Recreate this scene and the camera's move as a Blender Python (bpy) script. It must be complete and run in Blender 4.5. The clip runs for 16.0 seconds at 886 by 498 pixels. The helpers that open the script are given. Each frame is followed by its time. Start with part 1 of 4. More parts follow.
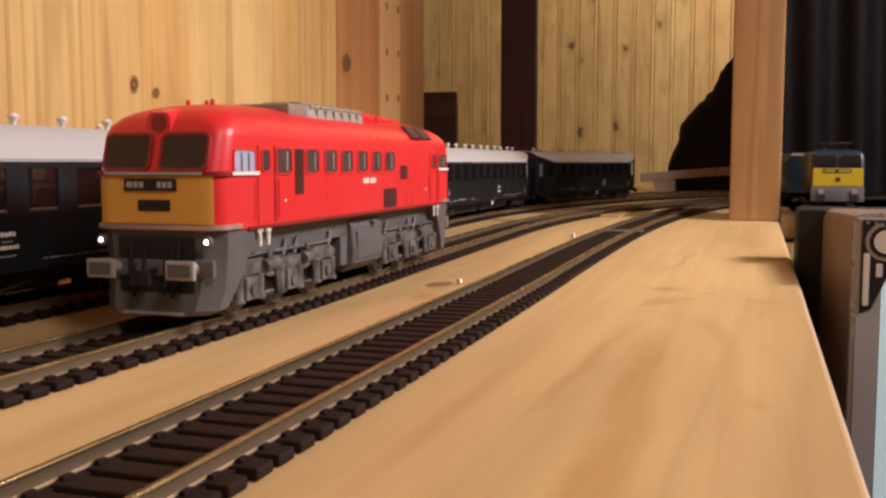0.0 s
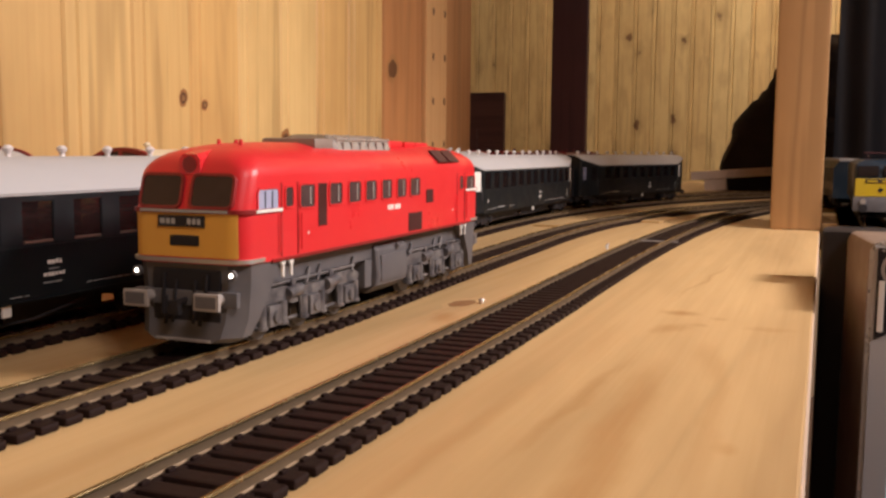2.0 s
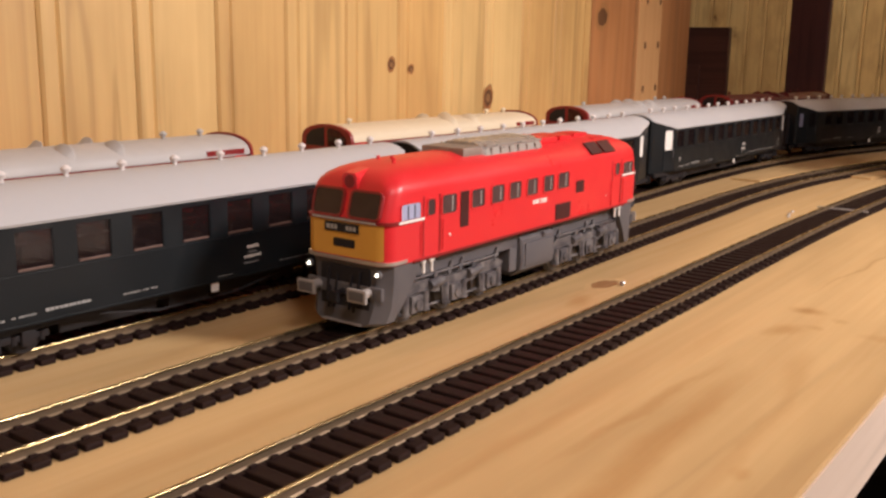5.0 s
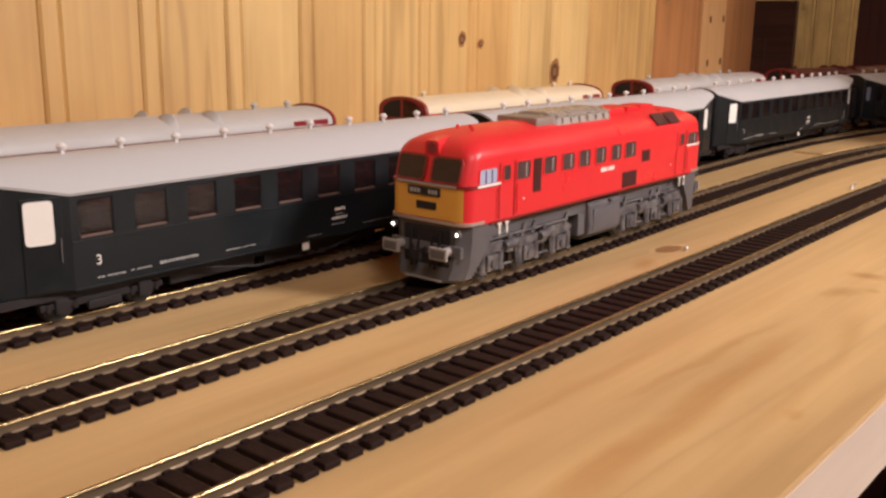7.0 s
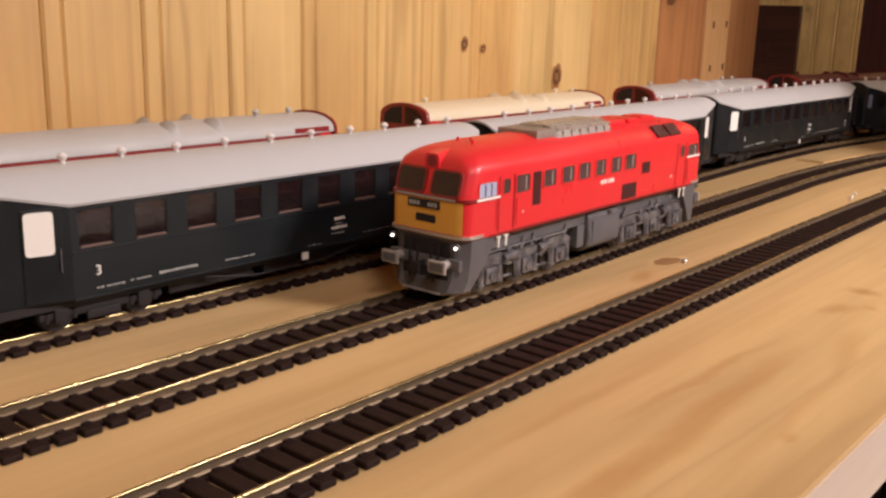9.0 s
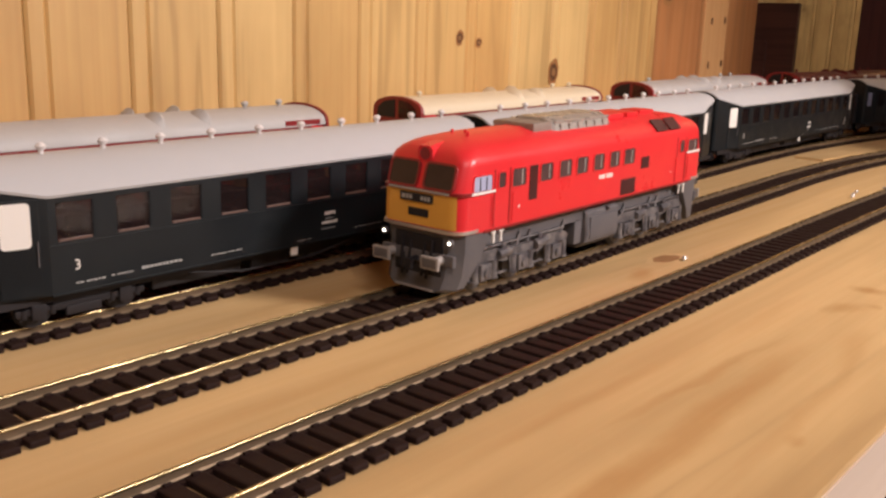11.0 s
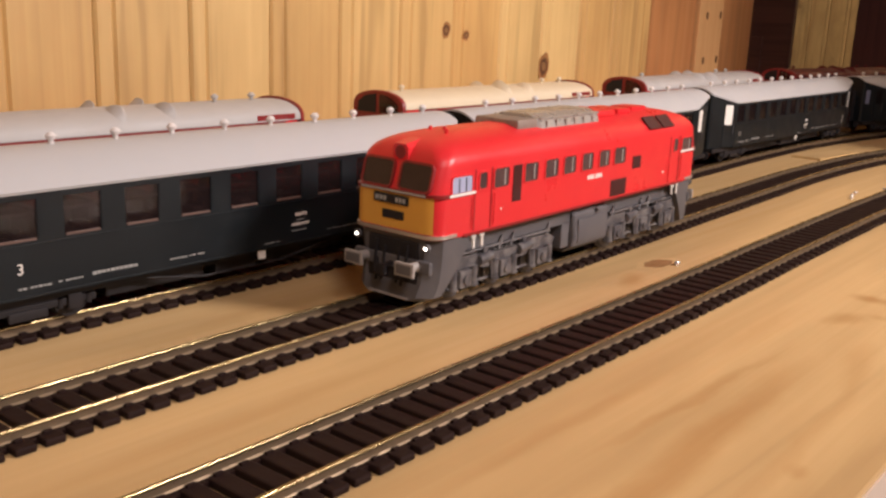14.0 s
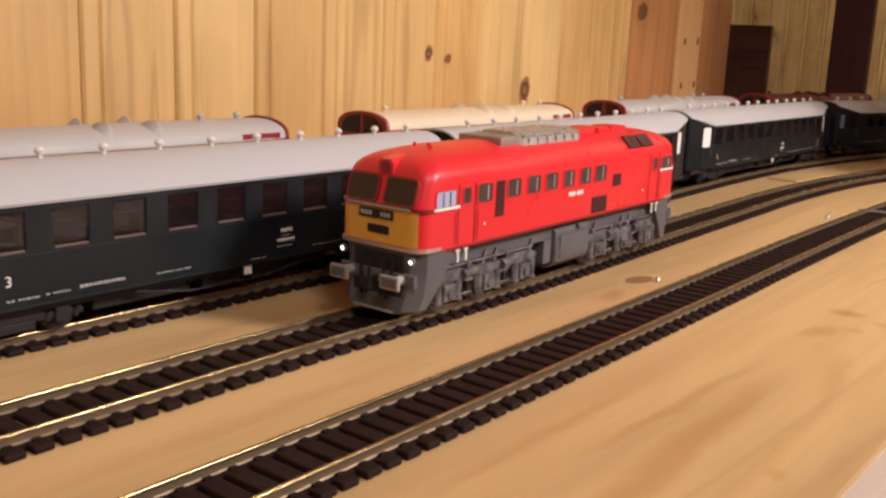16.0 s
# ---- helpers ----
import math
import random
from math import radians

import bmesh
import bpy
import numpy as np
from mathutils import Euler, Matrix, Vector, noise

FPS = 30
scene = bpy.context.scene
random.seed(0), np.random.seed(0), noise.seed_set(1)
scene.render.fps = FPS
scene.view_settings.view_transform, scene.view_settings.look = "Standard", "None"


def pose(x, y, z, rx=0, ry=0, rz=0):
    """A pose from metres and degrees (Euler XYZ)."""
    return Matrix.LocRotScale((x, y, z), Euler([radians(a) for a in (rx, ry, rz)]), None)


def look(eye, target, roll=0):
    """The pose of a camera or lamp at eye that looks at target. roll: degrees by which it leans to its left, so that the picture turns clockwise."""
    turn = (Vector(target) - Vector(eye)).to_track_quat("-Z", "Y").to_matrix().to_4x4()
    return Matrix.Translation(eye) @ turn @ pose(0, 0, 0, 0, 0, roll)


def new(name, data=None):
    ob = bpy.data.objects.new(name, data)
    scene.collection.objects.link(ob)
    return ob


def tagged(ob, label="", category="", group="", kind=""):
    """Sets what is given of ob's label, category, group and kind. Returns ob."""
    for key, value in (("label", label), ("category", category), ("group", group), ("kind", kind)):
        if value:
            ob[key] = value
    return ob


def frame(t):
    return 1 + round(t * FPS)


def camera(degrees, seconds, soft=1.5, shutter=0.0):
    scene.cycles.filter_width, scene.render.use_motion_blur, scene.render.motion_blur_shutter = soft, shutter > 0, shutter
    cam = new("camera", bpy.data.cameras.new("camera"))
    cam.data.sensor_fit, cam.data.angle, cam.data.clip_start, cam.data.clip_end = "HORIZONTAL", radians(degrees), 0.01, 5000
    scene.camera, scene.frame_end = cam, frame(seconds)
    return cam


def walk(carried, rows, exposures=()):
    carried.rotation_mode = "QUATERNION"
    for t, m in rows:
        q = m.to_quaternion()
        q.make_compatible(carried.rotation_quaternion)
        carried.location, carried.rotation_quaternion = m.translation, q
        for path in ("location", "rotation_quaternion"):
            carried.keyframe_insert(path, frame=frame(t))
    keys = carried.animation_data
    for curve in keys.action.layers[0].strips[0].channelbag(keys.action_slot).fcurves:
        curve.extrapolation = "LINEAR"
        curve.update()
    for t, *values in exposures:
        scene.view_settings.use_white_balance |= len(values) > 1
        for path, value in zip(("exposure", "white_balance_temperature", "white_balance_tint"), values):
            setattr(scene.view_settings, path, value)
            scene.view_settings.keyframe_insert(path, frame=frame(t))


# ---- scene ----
CAM = camera(49.84, 16.0, soft=2.6, shutter=0.2)


def eye_pose(x, y, z, yaw, pitch, roll):
    a, b = radians(yaw), radians(pitch)
    ahead = Vector((-math.sin(a) * math.cos(b), math.cos(a) * math.cos(b), math.sin(b)))
    return look((x, y, z), Vector((x, y, z)) + ahead, roll)


PATH = [
    (0, 0.0743, -0.2309, 0.0415, 18.25, -5.16, -0.01),
    (0.5, 0.0744, -0.2302, 0.0415, 18.73, -5.04, 0.15),
    (1, 0.0748, -0.2308, 0.0415, 19.03, -4.62, 0.10),
    (1.5, 0.0779, -0.2307, 0.0416, 19.93, -4.48, -0.12),
    (2, 0.0895, -0.2394, 0.0544, 21.66, -5.90, 0.50),
    (2.5, 0.1115, -0.2415, 0.0721, 25.29, -8.18, 0.37),
    (3, 0.1305, -0.2428, 0.0793, 28.19, -9.53, 0.75),
    (3.5, 0.1369, -0.2506, 0.0872, 30.83, -11.00, 0.99),
    (4, 0.1378, -0.2559, 0.0910, 32.79, -11.13, 0.89),
    (4.5, 0.1364, -0.2552, 0.0903, 34.69, -11.36, 1.06),
    (7, 0.1470, -0.2797, 0.0906, 39.87, -13.38, 0.81),
    (7.5, 0.1481, -0.2802, 0.0924, 39.90, -13.57, 1.23),
    (8, 0.1458, -0.2787, 0.0935, 39.83, -13.66, 1.24),
    (8.5, 0.1474, -0.2799, 0.0967, 39.97, -13.67, 1.50),
    (11, 0.1414, -0.2712, 0.0929, 39.61, -13.71, 1.85),
    (11.5, 0.1407, -0.2726, 0.0925, 39.49, -13.88, 1.87),
    (12, 0.1406, -0.2714, 0.0950, 39.44, -14.23, 2.10),
    (12.5, 0.1387, -0.2676, 0.0951, 39.37, -14.37, 2.13),
    (13, 0.1369, -0.2630, 0.0944, 39.45, -14.45, 2.12),
    (13.5, 0.1333, -0.2530, 0.0934, 39.38, -14.65, 2.29),
    (14, 0.1323, -0.2523, 0.0914, 39.19, -14.02, 2.31),
    (14.5, 0.1305, -0.2524, 0.0899, 38.89, -13.60, 2.40),
    (15, 0.1298, -0.2533, 0.0894, 38.57, -13.13, 2.56),
    (15.5, 0.1328, -0.2569, 0.0899, 38.17, -12.84, 2.70),
    (16, 0.1347, -0.2567, 0.0883, 38.09, -12.32, 2.44),
]
walk(CAM, [(t, eye_pose(*row)) for t, *row in PATH])

# ---- light ----
world = bpy.data.worlds.new("world")
scene.world = world
world.use_nodes = True
world.node_tree.nodes["Background"].inputs[0].default_value = (1.0, 0.72, 0.5, 1)
world.node_tree.nodes["Background"].inputs[1].default_value = 0.05

# shaded lamp standing to the side of the board
LAMP = (0.58, 0.28, 0.46)
lamp_data = bpy.data.lights.new("shaded_lamp", "SPOT")
lamp_data.energy, lamp_data.color, lamp_data.shadow_soft_size = 31.3, (1.0, 0.875, 0.84), 0.08
lamp_data.spot_size, lamp_data.spot_blend = radians(127), 0.55
lamp_light = new("shaded_lamp_light", lamp_data)
lamp_light.matrix_world = look(LAMP, Vector(LAMP) + Vector((-0.4, -0.34, -0.85)))

# unseen fill light added in the room behind, which lights the far wall
far_data = bpy.data.lights.new("far_wall_fill", "AREA")
far_data.shape, far_data.size, far_data.energy, far_data.color = "DISK", 0.3, 39.0, (1.0, 0.86, 0.74)
far_light = new("far_wall_fill_light", far_data)
far_light.matrix_world = look((0.6, 2.2, 1.6), (0.3, 3.3, 1.0))

# unseen fill light added high behind the camera to lift the shadows
room_data = bpy.data.lights.new("room_fill", "AREA")
room_data.shape, room_data.size, room_data.energy, room_data.color = "DISK", 0.6, 29.0, (1.0, 0.87, 0.85)
room_light = new("room_fill_light", room_data)
room_light.matrix_world = look((1.5, -1.0, 1.7), (-0.1, 0.0, 0.0))

# ---- materials ----
S = 0.01  # everything below is drawn in centimetres


def nodes_of(name):
    m = bpy.data.materials.new(name)
    m.use_nodes = True
    t = m.node_tree
    return m, t, t.nodes["Principled BSDF"]


def link(t, a, b):
    t.links.new(a, b)


def add(t, kind, **values):
    n = t.nodes.new(kind)
    for k, v in values.items():
        n.inputs[k].default_value = v
    return n


def mapped(t, scale, random_shift=True):
    """Object coordinates, shifted per object, at a scale per metre."""
    co = t.nodes.new("ShaderNodeTexCoord")
    mp = t.nodes.new("ShaderNodeMapping")
    mp.inputs["Scale"].default_value = scale
    link(t, co.outputs["Object"], mp.inputs["Vector"])
    if random_shift:
        info = t.nodes.new("ShaderNodeObjectInfo")
        mul = t.nodes.new("ShaderNodeMath")
        mul.operation = "MULTIPLY"
        mul.inputs[1].default_value = 37.0
        link(t, info.outputs["Random"], mul.inputs[0])
        comb = t.nodes.new("ShaderNodeCombineXYZ")
        for i in range(3):
            link(t, mul.outputs[0], comb.inputs[i])
        link(t, comb.outputs[0], mp.inputs["Location"])
    return mp.outputs[0]


def ramp(t, fac, stops):
    r = t.nodes.new("ShaderNodeValToRGB")
    els = r.color_ramp.elements
    while len(els) < len(stops):
        els.new(0.5)
    for e, (p, c) in zip(els, stops):
        e.position, e.color = p, (*c, 1)
    link(t, fac, r.inputs[0])
    return r.outputs[0]


def mix(t, fac, a, b, mode="MIX"):
    n = t.nodes.new("ShaderNodeMix")
    n.data_type, n.blend_type = "RGBA", mode
    for sock, v in ((n.inputs["Factor"], fac), (n.inputs["A"], a), (n.inputs["B"], b)):
        if isinstance(v, (int, float)):
            sock.default_value = v
        elif isinstance(v, tuple):
            sock.default_value = (*v, 1)
        else:
            link(t, v, sock)
    return n.outputs["Result"]


def bump(t, bsdf, height, strength=0.2, distance=0.0005):
    b = add(t, "ShaderNodeBump", Strength=strength, Distance=distance)
    link(t, height, b.inputs["Height"])
    link(t, b.outputs[0], bsdf.inputs["Normal"])


def wood(name, light, dark, along, grain=1.0, rough=0.45, stain=0.35, knots=0.0, shift=True, vary=0.3, reach=2.2, ring=0.42, streak=7.0, blots=()):
    """Planed softwood with its grain along an axis (0 x, 1 y, 2 z)."""
    m, t, p = nodes_of(name)
    fine, wide, spot = [260.0 * grain] * 3, [34.0 * grain] * 3, [16.0] * 3
    fine[along], wide[along], spot[along] = 5.0 * grain, reach * grain, streak
    f = add(t, "ShaderNodeTexNoise", Scale=1.0, Detail=6.0, Roughness=0.65)
    link(t, mapped(t, fine, shift), f.inputs["Vector"])
    w = add(t, "ShaderNodeTexNoise", Scale=1.0, Detail=3.0, Roughness=0.5, Distortion=0.6)
    link(t, mapped(t, wide, shift), w.inputs["Vector"])
    rings = add(t, "ShaderNodeMath")
    rings.operation = "MULTIPLY"
    rings.inputs[1].default_value = 22.0
    link(t, w.outputs[0], rings.inputs[0])
    sine = t.nodes.new("ShaderNodeMath")
    sine.operation = "SINE"
    link(t, rings.outputs[0], sine.inputs[0])
    ringc = ramp(t, sine.outputs[0], [(0.0, (0, 0, 0)), (0.75, (0.25, 0.25, 0.25)), (1.0, (1, 1, 1))])
    col = mix(t, f.outputs[0], light, dark)
    half = add(t, "ShaderNodeMath")
    half.operation = "MULTIPLY"
    half.inputs[1].default_value = ring
    link(t, ringc, half.inputs[0])
    col = mix(t, half.outputs[0], col, tuple(c * 0.62 for c in dark))
    s = add(t, "ShaderNodeTexNoise", Scale=1.0, Detail=4.0, Roughness=0.6)
    link(t, mapped(t, spot, shift), s.inputs["Vector"])
    sm = ramp(t, s.outputs[0], [(0.42, (0, 0, 0)), (0.68, (stain, stain, stain))])
    col = mix(t, sm, col, tuple(c * 0.72 for c in dark))
    if knots:
        v = add(t, "ShaderNodeTexVoronoi", Scale=1.0)
        ks = [14.0] * 3
        ks[along] = 9.0
        warp = add(t, "ShaderNodeTexNoise", Scale=45.0, Detail=2.0)
        link(t, mapped(t, (1, 1, 1), shift), warp.inputs["Vector"])
        bent = mix(t, 0.3, mapped(t, ks, shift), warp.outputs["Color"], "ADD")
        link(t, bent, v.inputs["Vector"])
        pick = t.nodes.new("ShaderNodeSeparateColor")
        link(t, v.outputs["Color"], pick.inputs[0])
        some = ramp(t, pick.outputs[0], [(0.40, (0, 0, 0)), (0.42, (1, 1, 1))])
        halo = ramp(t, v.outputs["Distance"], [(0.0, (0.75, 0.75, 0.75)), (0.24 * knots, (0, 0, 0))])
        col = mix(t, mix(t, 1.0, halo, some, "MULTIPLY"), col, tuple(c * 0.55 for c in dark))
        km = ramp(t, v.outputs["Distance"], [(0.0, (1, 1, 1)), (0.06 * knots, (0.85, 0.85, 0.85)), (0.10 * knots, (0, 0, 0))])
        col = mix(t, mix(t, 1.0, km, some, "MULTIPLY"), col, (0.11, 0.045, 0.018))
    if blots:
        warp = add(t, "ShaderNodeTexNoise", Scale=70.0, Detail=3.0)
        link(t, mapped(t, (1, 0.45, 1), False), warp.inputs["Vector"])
        sub = t.nodes.new("ShaderNodeVectorMath")
        sub.operation = "MULTIPLY_ADD"
        sub.inputs[1].default_value, sub.inputs[2].default_value = (0.008, 0.012, 0), (-0.004, -0.006, 0)
        link(t, warp.outputs["Color"], sub.inputs[0])
        co = t.nodes.new("ShaderNodeTexCoord")
        place = t.nodes.new("ShaderNodeVectorMath")
        link(t, co.outputs["Object"], place.inputs[0])
        link(t, sub.outputs[0], place.inputs[1])
        for bx, by, rx, ry, turn, deep in blots:
            mp = t.nodes.new("ShaderNodeMapping")
            mp.vector_type = "TEXTURE"
            mp.inputs["Location"].default_value = (bx * 0.01, by * 0.01, 0)
            mp.inputs["Rotation"].default_value = (0, 0, radians(turn))
            mp.inputs["Scale"].default_value = (rx * 0.01, ry * 0.01, 0.1)
            link(t, place.outputs[0], mp.inputs["Vector"])
            size = t.nodes.new("ShaderNodeVectorMath")
            size.operation = "LENGTH"
            link(t, mp.outputs[0], size.inputs[0])
            col = mix(t, ramp(t, size.outputs["Value"], [(0.3, (min(deep * 1.15, 1),) * 3), (1.0, (0, 0, 0))]), col, tuple(c * k for c, k in zip(dark, (0.76, 0.64, 0.52))))
    if vary:
        info = t.nodes.new("ShaderNodeObjectInfo")
        tone = ramp(t, info.outputs["Random"], [(0.0, (1, 1, 1)), (0.5, (1 - vary * 0.4, 1 - vary * 0.55, 1 - vary * 0.7)), (1.0, (1 - vary * 0.1, 1 - vary * 0.3, 1 - vary * 0.5))])
        col = mix(t, 1.0, col, tone, "MULTIPLY")
    link(t, col, p.inputs["Base Color"])
    rr = ramp(t, f.outputs[0], [(0.3, (rough - 0.08,) * 3), (0.7, (rough + 0.12,) * 3)])
    link(t, rr, p.inputs["Roughness"])
    bump(t, p, f.outputs[0], 0.25, 0.0003)
    return m


def paint(name, colour, rough=0.4, metal=0.0, dirt=0.25, scale=60.0, dirt_colour=None, relief=0.05, spec=0.5):
    """Moulded or painted surface with slight mottling, dust and scuffs."""
    m, t, p = nodes_of(name)
    n = add(t, "ShaderNodeTexNoise", Scale=scale, Detail=5.0, Roughness=0.6)
    link(t, mapped(t, (1, 1, 1)), n.inputs["Vector"])
    fine = add(t, "ShaderNodeTexNoise", Scale=scale * 14, Detail=2.0)
    link(t, mapped(t, (1, 1, 1)), fine.inputs["Vector"])
    mask = ramp(t, n.outputs[0], [(0.42, (0, 0, 0)), (0.78, (dirt,) * 3)])
    col = mix(t, mask, colour, dirt_colour or tuple(c * 0.6 + 0.03 for c in colour))
    link(t, col, p.inputs["Base Color"])
    p.inputs["Metallic"].default_value = metal
    p.inputs["Specular IOR Level"].default_value = spec
    rr = ramp(t, n.outputs[0], [(0.3, (max(rough - 0.08, 0.03),) * 3), (0.75, (min(rough + 0.15, 1),) * 3)])
    link(t, rr, p.inputs["Roughness"])
    bump(t, p, fine.outputs[0], relief, 0.0002)
    return m


def glow(name, colour, strength):
    m, t, p = nodes_of(name)
    p.inputs["Base Color"].default_value = (*colour, 1)
    p.inputs["Emission Color"].default_value = (*colour, 1)
    p.inputs["Emission Strength"].default_value = strength
    return m


PINE = wood("pine_cladding", (0.80, 0.58, 0.255), (0.60, 0.37, 0.135), 2, stain=0.45, vary=0.5, ring=0.52)
PINE_FAR = wood("far_pine_cladding", (0.71, 0.53, 0.245), (0.54, 0.35, 0.14), 2, stain=0.5, knots=2.0, vary=0.35)
REDPINE = wood("orange_pine", (0.58, 0.28, 0.11), (0.45, 0.195, 0.072), 2, grain=0.6, stain=0.35, vary=0.25)
# stains of the board: x, y, half width and half length in centimetres, turn, strength
BLOTS = [
    (5.4, -5.5, 0.62, 7.5, 2, 0.55), (5.6, -11.5, 0.7, 4.0, 0, 0.5), (4.2, -3.5, 0.2, 6.0, -3, 0.4), (2.7, -7.0, 0.35, 7.0, -2, 0.3),
    (7.0, -4.0, 0.3, 6.0, 3, 0.25), (7.5, -6.1, 0.35, 0.5, 0, 0.4), (6.4, 1.5, 0.5, 3.0, 10, 0.25), (4.65, 8.9, 0.75, 0.75, 20, 0.7),
    (4.75, 5.8, 0.6, 1.2, -25, 0.5), (5.5, 6.8, 0.35, 0.4, 0, 0.4), (7.7, 7.0, 1.1, 0.5, 8, 0.4), (5.9, 8.3, 0.4, 0.35, 0, 0.35),
    (-2.4, 4.7, 0.45, 1.3, 12, 0.6), (4.5, 18.5, 0.13, 8.0, -4.6, 0.5), (3.2, 3.0, 0.5, 4.0, 0, 0.2), (-8.8, -6.0, 0.6, 6.0, 2, 0.25), (-2.8, -12.0, 0.5, 7.0, 0, 0.25),
]
PALE_TRIM = wood("pale_orange_pine", (0.70, 0.41, 0.18), (0.57, 0.30, 0.12), 2, grain=0.6, stain=0.35, vary=0)
BOARD = wood("pine_board", (0.685, 0.478, 0.232), (0.54, 0.345, 0.152), 1, grain=0.6, rough=0.45, stain=0.8, vary=0, shift=False, reach=3.0, ring=0.24, streak=2.4, blots=BLOTS)
POSTWOOD = wood("planed_stud", (0.52, 0.305, 0.135), (0.40, 0.215, 0.088), 2, grain=0.6, stain=0.5, vary=0, ring=0.6)
EDGEWOOD = wood("sawn_edge", (0.66, 0.52, 0.41), (0.56, 0.43, 0.33), 1, grain=0.8, rough=0.7, stain=0.3, vary=0, shift=False)
DARKWOOD = wood("dark_stained_wood", (0.095, 0.032, 0.028), (0.055, 0.019, 0.018), 2, stain=0.3, vary=0)
BROWNWOOD = wood("brown_hardboard", (0.125, 0.052, 0.036), (0.065, 0.026, 0.021), 0, stain=0.8, vary=0)
KNOT = wood("knot_wood", (0.19, 0.08, 0.03), (0.09, 0.036, 0.015), 2, grain=2.5, stain=0.6, vary=0)
KNOTPALE = wood("pale_knot_wood", (0.40, 0.22, 0.09), (0.28, 0.14, 0.055), 1, grain=2.0, stain=0.6, vary=0)
RAILTOP = paint("worn_rail_head", (0.40, 0.305, 0.15), 0.22, 0.9, 0.6, 120, (0.18, 0.135, 0.09), 0.15)
RAILSIDE = paint("tarnished_rail_side", (0.30, 0.22, 0.14), 0.38, 0.58, 0.6, 200, (0.20, 0.145, 0.10), 0.2)
SLEEPER = paint("brown_sleeper", (0.0145, 0.0062, 0.0055), 0.65, 0, 0.5, 220, (0.030, 0.015, 0.009), 0.3, 0.16)
RED = paint("red_plastic", (0.69, 0.025, 0.032), 0.34, 0, 0.1, 40)
# red of the far railcar, darkened to stand in for the shade there
SHADED_RED = paint("shaded_red", (0.13, 0.010, 0.013), 0.55, 0, 0.3, 40)
RED_DEEP = paint("deep_red_plastic", (0.24, 0.012, 0.014), 0.4, 0, 0.2, 40)
YELLOW = paint("yellow_ochre", (0.70, 0.36, 0.06), 0.42, 0, 0.15, 50)
GREY = paint("grey_plastic", (0.095, 0.091, 0.098), 0.5, 0, 0.45, 160, (0.165, 0.15, 0.145), 0.3)
# dark grey strongly mottled with pale grey
BOGIEGREY = paint("mottled_grey_casting", (0.060, 0.056, 0.062), 0.5, 0, 0.9, 260, (0.25, 0.225, 0.21), 0.5)
GREY_PALE = paint("pale_grey_plastic", (0.34, 0.31, 0.29), 0.45, 0, 0.3, 120)
BLACK = paint("black_plastic", (0.017, 0.015, 0.017), 0.55, 0, 0.4, 90, (0.038, 0.032, 0.032), 0.15, 0.3)
DARKRED = paint("dark_recess", (0.05, 0.006, 0.007), 0.5, 0, 0.2, 80)
GREEN = paint("dark_green_coach", (0.0085, 0.0116, 0.0142), 0.36, 0, 0.25, 70, (0.014, 0.018, 0.019), 0.05, 0.4)
ROOF = paint("light_grey_roof", (0.45, 0.447, 0.455), 0.55, 0, 0.3, 45, (0.43, 0.41, 0.40), 0.1)
VENTGREY = paint("pale_vent_plastic", (0.68, 0.64, 0.62), 0.5, 0, 0.2, 90)
SILVER = paint("silver_grey_roof", (0.44, 0.425, 0.415), 0.55, 0.0, 0.3, 45, (0.33, 0.30, 0.28))
CREAM = paint("cream_roof", (0.68, 0.58, 0.42), 0.5, 0, 0.25, 45, (0.55, 0.44, 0.30))
STEEL = paint("silver_metal", (0.66, 0.63, 0.60), 0.33, 0.8, 0.3, 90)
SILVERPAINT = paint("silver_paint", (0.56, 0.54, 0.51), 0.28, 0.6, 0.4, 120, (0.42, 0.40, 0.37))
WHITE = paint("white_print", (0.80, 0.77, 0.72), 0.6, 0, 0.1, 60)
# bluish light on the vestibule window, painted as its colour
BLUELIT_PANE = paint("blue_lit_pane", (0.20, 0.21, 0.30), 0.4, 0, 0.2, 120)
GREYPRINT = paint("grey_print", (0.36, 0.36, 0.35), 0.6, 0, 0.2, 200)
SEAT = paint("brown_seat", (0.085, 0.030, 0.024), 0.6, 0, 0.3, 120)
CLOTH = paint("black_cloth", (0.012, 0.012, 0.017), 0.6, 0, 0.5, 18, (0.028, 0.026, 0.03), 0.4)
# blue and yellow darkened for the shade the far locomotive stands in
DIM_BLUE = paint("dim_blue_plastic", (0.009, 0.019, 0.031), 0.35, 0, 0.2, 60)
DIM_YELLOW = paint("dim_signal_yellow", (0.46, 0.32, 0.015), 0.4, 0, 0.15, 60)
BRONZE = paint("brushed_bronze", (0.36, 0.28, 0.23), 0.38, 0.25, 0.3, 60)
DULLMETAL = paint("dull_brown_metal", (0.30, 0.245, 0.21), 0.45, 0.3, 0.4, 160)
PALEBLUE = glow("pale_blue_screen", (0.62, 0.80, 0.88), 0.35)
LIT = glow("lit_headlamp", (1.0, 0.90, 0.80), 8.0)
DARKROOM = paint("dim_room_wall", (0.58, 0.44, 0.31), 0.8, 0, 0.3, 4)
DARKFLOOR = paint("brown_floor", (0.14, 0.085, 0.06), 0.7, 0, 0.4, 6)

